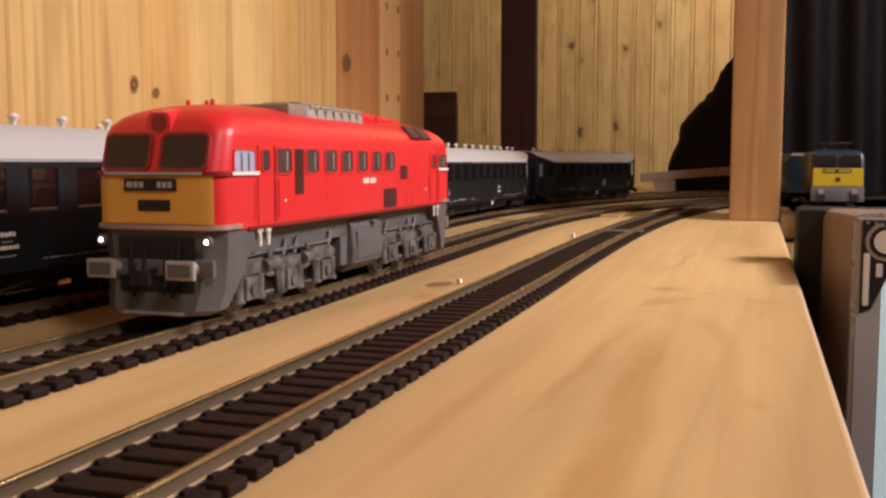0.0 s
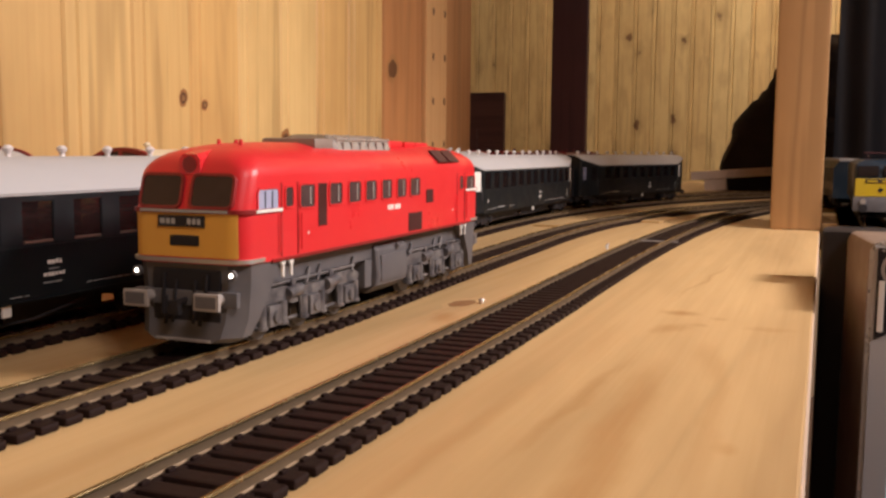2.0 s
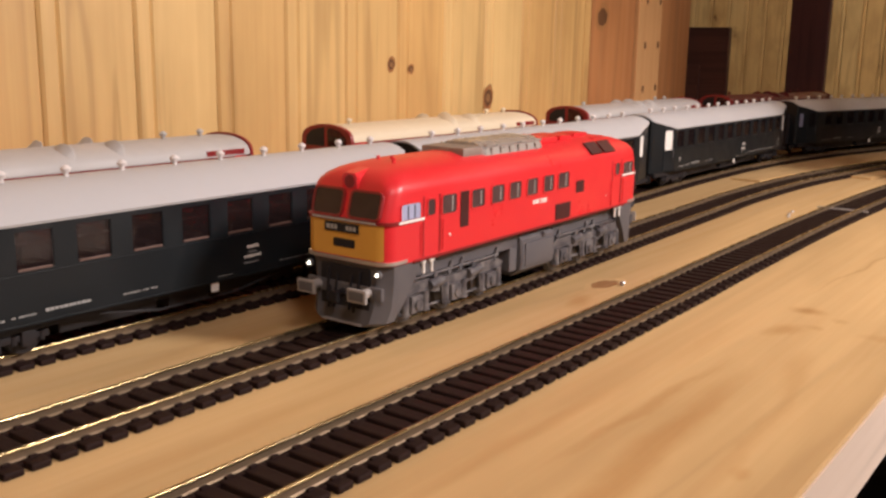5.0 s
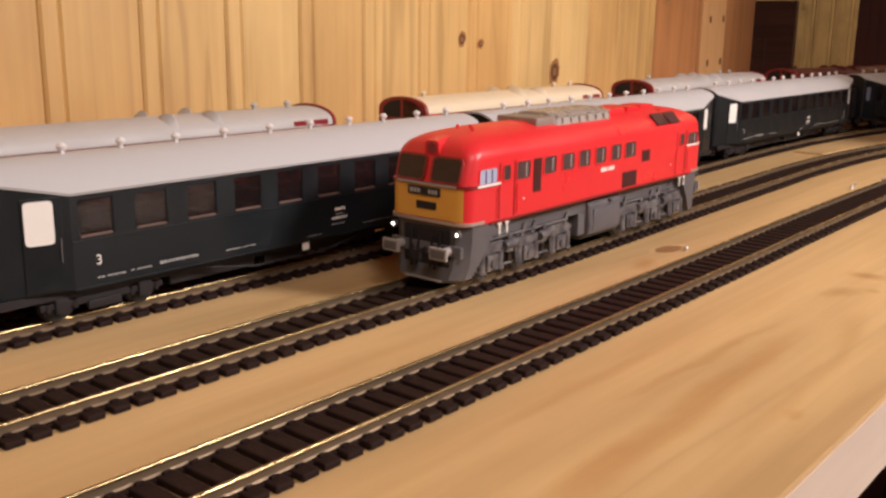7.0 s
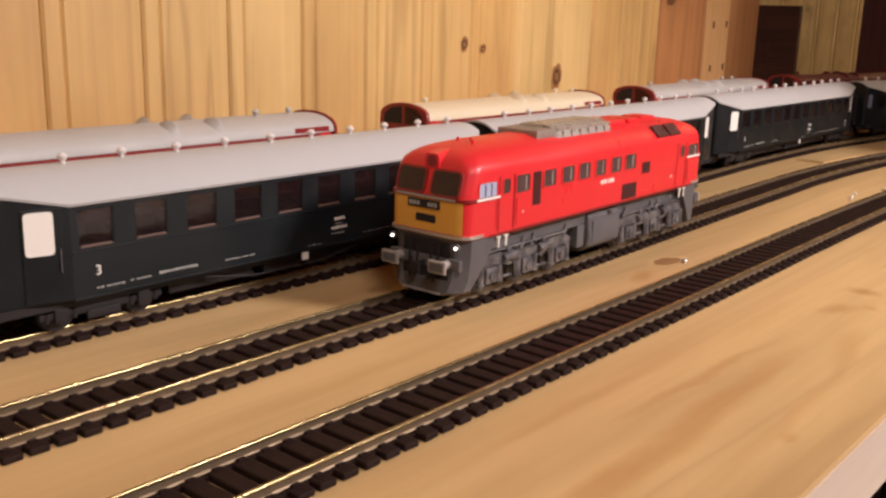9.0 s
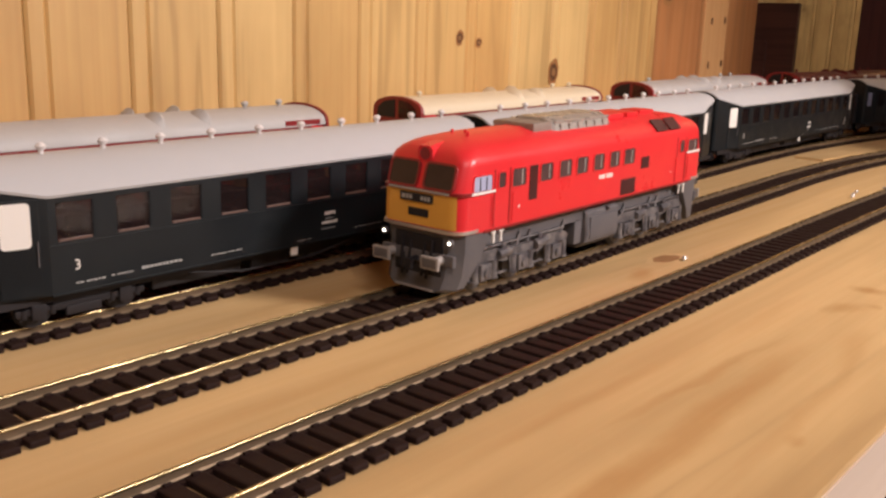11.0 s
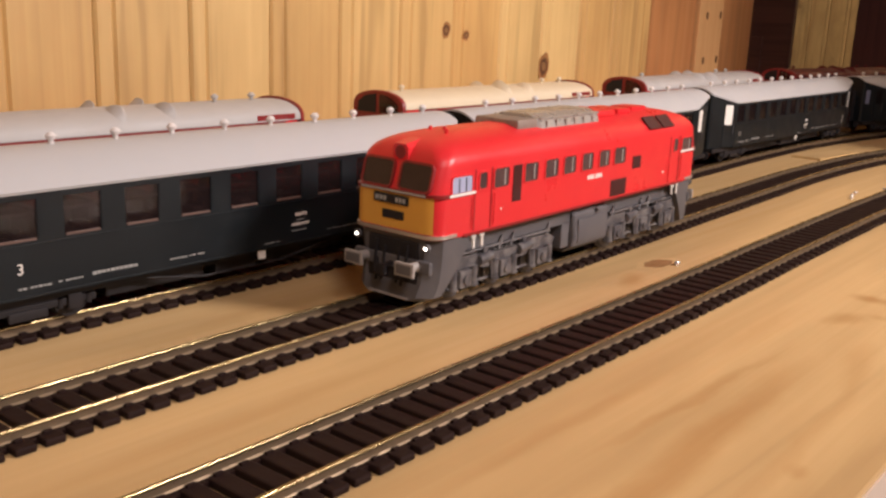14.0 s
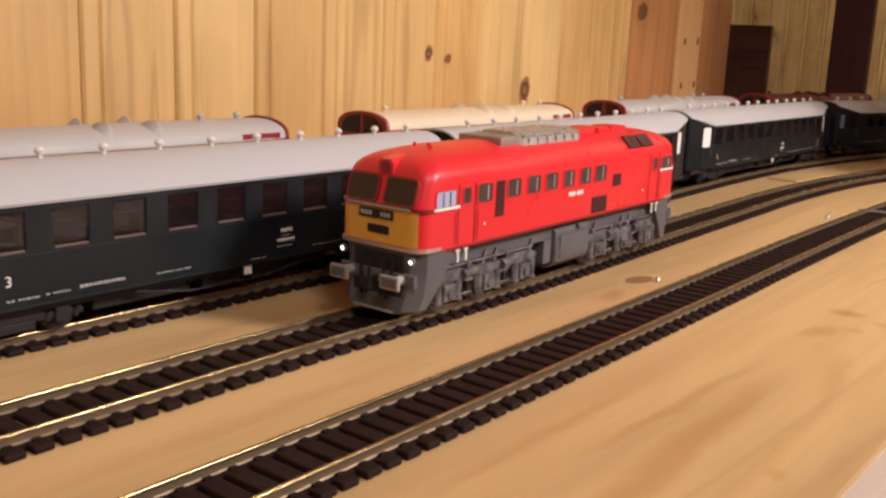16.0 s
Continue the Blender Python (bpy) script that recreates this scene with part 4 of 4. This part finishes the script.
    part("housing_front", boxed(-0.9, 0.9, -3.75, -2.55, 4.9, 5.31, 0.1), DULLMETAL, hs, "dull brown grille", smooth=30)
    for k in range(6):
        part("rib", boxed(-0.56, 0.56, -2.2 + 0.6 * k, -2.16 + 0.6 * k, 5.3, 5.435), SILVERPAINT, hs)
        for s in (-1, 1):
            part("clip", boxed(s * 0.985 - 0.04, s * 0.985 + 0.04, -2.2 + 0.6 * k, -2.16 + 0.6 * k, 4.98, 5.2), DULLMETAL, hs)
    for s in (-1, 1):
        part("edge_rail", boxed(s * 0.93 - 0.05, s * 0.93 + 0.05, -2.5, 1.32, 5.25, 5.33, 0.02), SILVERPAINT, hs, "bright raised edge")
    for yy, w, l, h in ((2.2, 0.8, 0.7, 5.3), (3.8, 0.7, 0.5, 5.28), (5.4, 0.5, 0.6, 5.27)):
        part("roof_hatch", boxed(-w, w, yy - l, yy + l, 5.05, h, 0.08), RED, c, smooth=30)
    for yy, xx in ((-7.0, 0.5), (-6.8, -0.3), (-6.6, 0.1)):
        hb = bmesh.new()
        rod(hb, (xx, yy, 4.95), (xx, yy, 5.22), 0.07, 0.05, seg=8)
        part("horn", hb, RED, c, smooth=40)
    # three-axle bogies and fuel tank
    for e in (-1, 1):
        yb = e * 4.8
        b = bmesh.new()
        for s in (-1, 1):
            xf = s * 1.28
            # cast side frame, dipping between the axles
            outline = [(-3.0, 1.18), (-2.6, 1.36), (-1.5, 1.36), (-1.1, 1.24), (1.1, 1.24), (1.5, 1.36), (2.6, 1.36), (3.0, 1.18), (2.9, 0.98), (1.6, 0.98), (1.1, 0.84), (-1.1, 0.84), (-1.6, 0.98), (-2.9, 0.98)]
            loft(b, [[(xf + d, yb + u, v) for u, v in outline] for d in (-0.08, 0.08)])
            for k in (-2.15, 0, 2.15):
                box(b, xf - 0.08, xf + 0.2, yb + k - 0.3, yb + k + 0.3, 0.38, 0.95, 0.07)
                rod(b, (xf + s * 0.12, yb + k, 0.64), (xf + s * 0.26, yb + k, 0.64), 0.19, 0.15, seg=14)
                for q in (-0.52, 0.52):
                    rod(b, (xf + s * 0.05, yb + k + q, 0.42), (xf + s * 0.05, yb + k + q, 1.0), 0.15, seg=10)
                    rod(b, (xf + s * 0.05, yb + k + q, 0.36), (xf + s * 0.05, yb + k + q, 0.44), 0.19, seg=10)
            for k in (-1.1, 1.1):  # brake cylinders with their levers
                rod(b, (xf + s * 0.1, yb + k - 0.34, 1.12), (xf + s * 0.1, yb + k + 0.34, 1.2), 0.17, seg=12)
                rod(b, (xf + s * 0.12, yb + k + 0.3, 1.15), (xf + s * 0.1, yb + k + 0.42, 0.4), 0.05, seg=6)
                box(b, xf - 0.03, xf + 0.13, yb + k - 0.12, yb + k + 0.12, 1.3, 1.52, 0.04)
            for k in (-2.6, -0.35, 0.3, 2.45):
                rod(b, (xf + s * 0.08, yb + k, 1.3), (xf + s * 0.04, yb + k + 0.25, 1.72), 0.05, seg=7)
            rod(b, (xf, yb - 2.9, 0.44), (xf, yb + 2.9, 0.44), 0.045, seg=6)
            rod(b, (xf + s * 0.05, yb - 2.7, 1.46), (xf + s * 0.05, yb + 2.7, 1.46), 0.05, seg=6)
        box(b, -1.15, 1.15, yb - 2.7, yb + 2.7, 0.9, 1.3)
        part("bogie", b, BOGIEGREY, c, "mottled grey three-axle bogie frame", smooth=40)
        for k in (-2.15, 0, 2.15):
            wheelset(c, yb + k, 0.58)
    tank = bmesh.new()
    rows = []
    for yy, k in ((-0.62, 0.0), (-0.55, 0.06), (1.75, 0.06), (1.85, 0.0)):
        w = 1.36 + k
        rows.append([(w, yy, 0.62), (w + 0.06, yy, 0.95), (w, yy, 1.75), (w - 0.2, yy, 2.0), (-w + 0.2, yy, 2.0), (-w, yy, 1.75), (-w - 0.06, yy, 0.95), (-w, yy, 0.62), (-w + 0.4, yy, 0.35), (w - 0.4, yy, 0.35)])
    loft(tank, rows)
    tk = part("fuel_tank", tank, GREY, c, "plain grey fuel tank", smooth=25)
    part("end_box", boxed(-1.25, 1.25, -1.15, -0.6, 0.6, 1.6, 0.06), GREY, tk, smooth=30)
    for s in (-1, 1):
        part("tank_panel", boxed(s * 1.47 - 0.03, s * 1.47 + 0.03, -0.4, 1.6, 0.75, 1.6, 0.02), GREY, tk, smooth=30)
        b = bmesh.new()
        rod(b, (s * 1.42, 0.9, 1.72), (s * 1.50, 0.9, 1.86), 0.08, seg=10)
        part("filler_cap", b, GREY, tk, smooth=40)
    part("floor_beam", boxed(-1.25, 1.25, -H + 1.2, H - 1.2, 1.5, 2.17), GREY, c)
    return c


PALEGLASS = paint("lit_cab_glass", (0.42, 0.45, 0.62), 0.15, 0, 0.3, 120, (0.2, 0.2, 0.35))
red_locomotive(-5.68, 4.16, 0.8)


# ---- red and silver railcars ----
def railcar(label, length, x, y, turn, roof_mat, dark=False, gear=0.0):
    c = thing("railcar", label, "railcar", x, y, RAIL_TOP, turn, "red and silver railcars")
    L, W = length / 2, 1.62
    zb, ze, zc = 0.8, 4.26, 4.97
    bm_ = bmesh.new()
    rings = []
    for yy, w in ((-L, W - 0.25), (-L + 0.8, W), (L - 0.8, W), (L, W - 0.25)):
        rings.append([(w, yy, zb), (w, yy, ze), (-w, yy, ze), (-w, yy, zb)])
    loft(bm_, rings)
    part("body", bm_, SHADED_RED if dark else RED, c)
    rings = []
    arc = [(math.cos(math.pi * i / 18), math.sin(math.pi * i / 18) ** 0.75) for i in range(19)]
    for yy, w, h in ((-L + 0.1, W - 0.05, 0.97), (-L + 0.9, W + 0.02, 1), (L - 0.9, W + 0.02, 1), (L - 0.1, W - 0.05, 0.97)):
        rings.append([(w * u, yy, ze - 0.05 + (zc - ze) * h * v) for u, v in arc] + [(-w * 0.9, yy, ze - 0.1), (w * 0.9, yy, ze - 0.1)])
    part("roof", loft(bmesh.new(), rings), roof_mat, c, "smooth arched roof", smooth=50)
    for e in (-1, 1):  # arched red end with two panes
        face = [(W * 1.0 * u, ze - 0.02 + (zc + 0.05 - ze) * v) for u, v in arc] + [(-W, ze - 0.6), (W, ze - 0.6)]
        b = bmesh.new()
        loft(b, [[(px, e * (L - 0.12), z) for px, z in face], [(px * 0.98, e * (L + 0.05), z - 0.02) for px, z in face]])
        end = part("end_arch", b, RED_DEEP, c, "dark red arched end", smooth=50)
        for s in (-1, 1):
            pts = [(s * 0.12, -0.3), (s * 1.3, -0.3), (s * 1.25, 0.15), (s * 0.85, 0.45), (s * 0.12, 0.58)]
            b = bmesh.new()
            loft(b, [[(px, e * (L + 0.05), ze + z) for px, z in pts], [(px, e * (L + 0.08), ze + z) for px, z in pts]])
            part("end_window", b, PANE if s > 0 else BLACK, end)
        coach_bogie(c, e * (L - 4))
    for y0 in (gear - 1.0, gear + 1.0):  # raised crescent scoops
        for s in (-1, 1):
            b = bmesh.new()
            rings = []
            for k in range(7):
                u = k / 6
                a = radians(90 - s * (14 + 56 * u))
                px, pz = (W + 0.02) * math.cos(a), ze - 0.05 + (zc - ze) * math.sin(a) ** 0.75
                hgt = 0.2 * math.sin(math.pi * min(u * 0.9 + 0.1, 1))
                half = 0.05 + 0.17 * math.sin(math.pi * u) ** 0.6
                rings.append([(px, y0 - half, pz - 0.03), (px, y0 + half * 0.55, pz + hgt * 1.4), (px, y0 + half * 0.9, pz + hgt * 1.2), (px, y0 + half, pz - 0.03)])
            loft(b, rings)
            part("roof_scoop", b, roof_mat, c, smooth=40)
    part("stripe", boxed(W + 0.0, W + 0.03, -L + 1.0, L - 1.0, ze - 0.22, ze - 0.02), RED_DEEP, c)
    for s in (-1, 1):
        part("gutter", boxed(s * (W + 0.03) - 0.03, s * (W + 0.03) + 0.03, -L + 0.9, L - 0.9, ze - 0.06, ze), roof_mat, c)
        part("corner_flash", boxed(s * (W - 0.02) - 0.03, s * (W - 0.02) + 0.05, L - 2.4, L - 0.5, ze, ze + 0.2), RED_DEEP, c)
        for k in range(8):
            yk = -L + 2.2 + k * (length - 4.4) / 7
            part("window", boxed(s * (W + 0.005) - 0.01, s * (W + 0.005) + 0.01, yk - 0.7, yk + 0.7, 2.4, 3.4, 0.02), GLASS, c)
    for y0 in (gear + 3.8, gear + 5.6, gear - 8.0):
        vent(c, 0.15, y0, zc - 0.05, roof_mat)
    return c


railcar("silver-roofed red railcar standing beside the wall", 21.6, -17.4, -9.7, 0, SILVER, gear=3.7)
railcar("cream-roofed red railcar standing beside the wall", 16.6, -17.5, 15.6, 0, CREAM, gear=1.1)
railcar("silver-roofed red railcar in the dim corner", 20.0, -17.75, 40.6, 0.5, SILVER)
railcar("red railcar at the far bend, its colour darkened for shade", 20.0, *where(TRACK_A, 68), SHADED_RED, dark=True)


# ---- things at the far end ----
def blue_locomotive(x, y, turn):
    c = thing("electric_locomotive", "blue model electric locomotive with yellow front and grey skirt", "locomotive", x, y, 0.56, turn)
    H, W = 8.5, 1.72
    levels = [(1.55, W, 0.0, 0.3), (2.7, W, 0.0, 0.3), (3.9, W, 0.25, 0.3), (4.2, W - 0.08, 0.35, 0.3), (4.4, W - 0.35, 0.6, 0.3), (4.5, W - 0.8, 0.9, 0.3)]
    part("body", loft(bmesh.new(), [plan_ring(w, -H + b, H - b, r, z) for z, w, b, r in levels]), DIM_BLUE, c, smooth=35)
    part("front_panel", boxed(-W + 0.12, W - 0.12, -H - 0.03, -H + 0.1, 2.0, 3.22, 0.03), DIM_YELLOW, c, "signal yellow front, dimmed in colour for shade")
    pl = part("number_plate", boxed(-0.95, 0.85, -H - 0.06, -H - 0.02, 2.92, 3.18), BLACK, c)
    for a, b_ in ((-0.85, -0.2), (0.05, 0.75)):
        part("number_bar", boxed(a, b_, -H - 0.066, -H - 0.055, 2.98, 3.1), DIM_YELLOW, pl)
    rb = bmesh.new()
    rod(rb, (0, -H - 0.05, 2.45), (0, -H - 0.02, 2.45), 0.2, seg=4)
    part("emblem", rb, BLACK, c)
    # skirt in the darker grey, likewise for shade
    part("skirt", boxed(-W + 0.02, W - 0.02, -H - 0.05, -H + 0.3, 0.95, 1.98, 0.06), GREY, c, "grey skirt", smooth=30)
    for s in (-1, 1):
        part("windscreen", boxed(s * 0.8 - 0.66, s * 0.8 + 0.66, -H + 0.06, -H + 0.12, 3.36, 4.1, 0.05), GLASS, c, at=cm(0, 0, 0))
        b = bmesh.new()
        rod(b, (s * 1.05, -H - 0.05, 1.62), (s * 1.05, -H - 0.16, 1.62), 0.2, seg=14)
        part("headlamp", b, STEEL, c, smooth=40)
        b = bmesh.new()
        rod(b, (s * 1.05, -H, 1.22), (s * 1.05, -H - 0.5, 1.22), 0.14, seg=10)
        rod(b, (s * 1.05, -H - 0.5, 1.22), (s * 1.05, -H - 0.58, 1.22), 0.28, seg=14)
        part("buffer", b, BLACK, c, smooth=40)
    pg = bmesh.new()
    for s in (-1, 1):
        rod(pg, (s * 0.7, -6.2, 4.45), (s * 0.7, -4.2, 4.75), 0.035, seg=6)
        rod(pg, (s * 0.7, -4.2, 4.75), (s * 0.9, -6.4, 4.95), 0.035, seg=6)
    rod(pg, (-1.1, -6.4, 4.96), (1.1, -6.4, 4.96), 0.05, seg=6)
    part("pantograph", pg, DARKRED, c, "folded dark red pantograph")
    for e in (-1, 1):
        coach_bogie(c, e * 5)
    return c


def blue_coach(x, y, turn):
    c = thing("passenger_coach", "blue and grey model coach partly hidden behind the post", "coach", x, y, 0.56, turn)
    rings = []
    for yy in (-9, 9):
        rings.append([(1.6, yy, 0.9), (1.6, yy, 3.6), (1.1, yy, 4.3), (-1.1, yy, 4.3), (-1.6, yy, 3.6), (-1.6, yy, 0.9)])
    part("body", loft(bmesh.new(), rings), DIM_BLUE, c)
    part("roof", boxed(-1.2, 1.2, -9.05, 9.05, 4.2, 4.45, 0.12), SILVER, c, "grey roof", smooth=30)
    for s in (-1, 1):
        part("waistband", boxed(s * 1.61 - 0.02, s * 1.61 + 0.02, -8.9, 8.9, 1.6, 2.3), GREY_PALE, c)
    for e in (-1, 1):
        coach_bogie(c, e * 5.5)
    return c


stand = solid("side_shelf", boxed(10.1, 60, 47.5, 96, -2.0, -0.02, 0.05), BLACK, "black shelf under the blue locomotive", "shelf", "structure")
part("side_track_rail", boxed(11.73, 11.85, 49, 160, 0.0, 0.56), RAILSIDE, stand)
part("side_track_rail", boxed(13.4, 13.52, 49, 160, 0.0, 0.56), RAILSIDE, stand)
blue_locomotive(12.6, 56.0, 0)
blue_coach(10.6, 78, 5)

column = solid("dark_column", boxed(-27.3, -22.2, 108, 109.2, -2, 110, 0.2), DARKWOOD, "dark stained wooden column behind the railway", "column", "structure")
cab = thing("hardboard_box", "dark brown hardboard box beside the far bend", "box", -30.15, 76, 0)
part("panel", boxed(-9, 6.4, 0, 0.6, -0.02, 11.8, 0.05), BROWNWOOD, cab)
part("side", boxed(5.8, 6.3, 0.6, 1.0, -0.02, 11.7), BROWNWOOD, cab)
part("flap", boxed(-9, 3.4, -0.3, -0.02, 0, 7.8), BROWNWOOD, cab)


def drape(name, label, x0, x1, y, z0, z1, folds, amp):
    b = bmesh.new()
    n, m = 40, 14
    rows = []
    for j in range(m + 1):
        v = j / m
        rows.append([(x0 + (x1 - x0) * i / n, y + amp * math.sin(folds * 2 * math.pi * i / n + 0.8 * math.sin(3 * v)) * (0.4 + 0.6 * (1 - v)), z0 + (z1 - z0) * v) for i in range(n + 1)])
    back = [[(p[0], p[1] + 0.5, p[2]) for p in r] for r in rows]
    loft(b, rows, closed=False, caps=False)
    loft(b, back, closed=False, caps=False)
    return solid(name, b, CLOTH, label, "cloth", smooth=60)


drape("hanging_cloth", "black cloth hanging behind the side board", 9.9, 26.0, 97, 0.0, 60, 3.3, 0.8)
drape("hanging_cloth", "black cloth hanging behind the side board", 19.5, 32.0, 128, -0.02, 20, 2, 1.2)
bag = bmesh.new()
rows = []
for k, (xa, z) in enumerate(((-4.2, -0.02), (-3.3, 7.2), (-2.2, 8.9), (-0.6, 11.4), (1.2, 14.2), (3.1, 17.0), (5.5, 19.5), (8, 21))):
    rows.append([(xa, 122 + 1.0 * math.sin(2.1 * k), z), (xa + 5, 120.8 + 0.7 * math.sin(3 * k), z * 0.92), (27, 121, z * 0.9), (27, 128, z), (xa + 1, 129, z)])
loft(bag, rows)
bmesh.ops.subdivide_edges(bag, edges=bag.edges[:], cuts=3, use_grid_fill=True, smooth=0.7, fractal=0.5, seed=4)
solid("black_bag", bag, DARKBAG, "black plastic bag heaped at the far end", "bag", smooth=50)
lath = solid("lath", boxed(-8.8, 11, 0, 2, -0.6, 0.6, 0.06), EDGEWOOD, "pale wooden lath lying across the far board", "lath", at=cm(0, 147, -0.02) @ pose(0, 0, 0.025))
lath.matrix_basis = cm(0, 117, 2.75, 0, 0, -4.5)
part("lath_support", boxed(-7, -4, 0.2, 1.8, -2.2, -0.58), EDGEWOOD, lath)

# framed display standing beside the board
disp = thing("framed_display", "framed display with bronze side and silver front beside the board", "display", 0, 12.1, -60)
part("case", boxed(9.0, 36, 6.6, 9.4, 0, 62.28, 0.3), BLACK, disp, "black back panel", smooth=30)
side = []
for z, d in ((1.0, 0.0), (61.9, 0.0), (62.2, 0.12), (62.3, 0.3)):
    lift = lambda v, deep: v + (0.12 * (1 - deep / 6.5) if v > 60 else 0.0)
    side.append([(10.0 + d, 6.58, lift(z, 6.5)), (10.55 + d, 0.35, lift(z, 0.3)), (34 - d, 0.35, lift(z, 0.3)), (34.6 - d, 6.58, lift(z, 6.5))])
part("housing", loft(bmesh.new(), side), BRONZE, disp, "brushed bronze housing", smooth=30)
rim = [(10.58, 62.1), (10.75, 62.36), (11.1, 62.44), (33.5, 62.44), (33.9, 62.2), (33.9, 2.0), (10.58, 2.0)]
part("silver_rim", loft(bmesh.new(), [[(u, d, v) for u, v in rim] for d in (0.36, 0.02)]), SILVERPAINT, disp, "polished silver rim", smooth=30)
part("panel", boxed(10.72, 33.6, -0.05, 0.05, 2.4, 62.3, 0.03), ROOF, disp, "pale lilac-grey front panel")
part("screen", boxed(11.5, 33, -0.08, 0.02, 3, 60.6), PALEBLUE, disp, "pale blue lit picture")
plate = [(10.83, 62.22), (13.6, 62.22), (13.6, 60.9), (11.7, 60.4), (11.2, 59.2), (10.83, 59.03)]
pl = part("corner_plate", loft(bmesh.new(), [[(u, d, v) for u, v in plate] for d in (-0.06, -0.12)]), BLACK, disp, "black corner plate with a silver dial")
for r, d, m, nm in ((0.66, 0.15, GREY_PALE, "dial"), (0.53, 0.18, BLACK, "dial_ring"), (0.40, 0.21, WHITE, "dial_boss")):
    em = bmesh.new()
    rod(em, (11.6, -0.1, 61.5), (11.6, -d, 61.5), r, seg=24)
    part(nm, em, m, pl, smooth=40)
for k in range(5):
    em = bmesh.new()
    rod(em, (11.0 + 0.26 * k, -0.1, 62.14 - 0.01 * k), (11.0 + 0.26 * k, -0.15, 62.14 - 0.01 * k), 0.05, seg=8)
    part("stud", em, GREY_PALE, pl)
part("hook", boxed(11.3, 11.5, -0.2, -0.1, 60.3, 60.75, 0.03), WHITE, pl)
part("clasp", boxed(10.9, 11.1, -0.19, -0.1, 59.3, 61.1, 0.04), WHITE, pl, "white clasp")

# ---- small things on the board ----
for sx, sy in ((-2.21, 7.95), (-2.1, 28.7), (-2.3, 29.5), (-2.45, 30.6)):
    b = bmesh.new()
    rod(b, (0, 0, 0), (0, 0, 0.10), 0.05, seg=8)
    rod(b, (0, 0, 0.10), (0, 0, 0.18), 0.13, 0.07, seg=10)
    solid("screw", b, STEEL, "small shiny screw head in the board", "screw", smooth=40, group="track screws", at=cm(sx, sy, 0))
solid("rail_joiner", boxed(-1.35, 1.5, -0.1, 0.1, 0.17, 0.27, 0.03), GREY_PALE, "pale grey plastic joiner tie across the track", "joiner", at=cm(-0.25, 32.7, 0))
for sx, sy, w, l in ((-3.4, 53.2, 2.2, 5.6), (-9.2, 46, 2.2, 6.5)):
    solid("wooden_shim", boxed(-w / 2, w / 2, -l / 2, l / 2, 0, 0.16, 0.03), BOARD, "thin wooden shim between the tracks", "shim", group="wooden shims", at=cm(sx, sy, 0, -6))
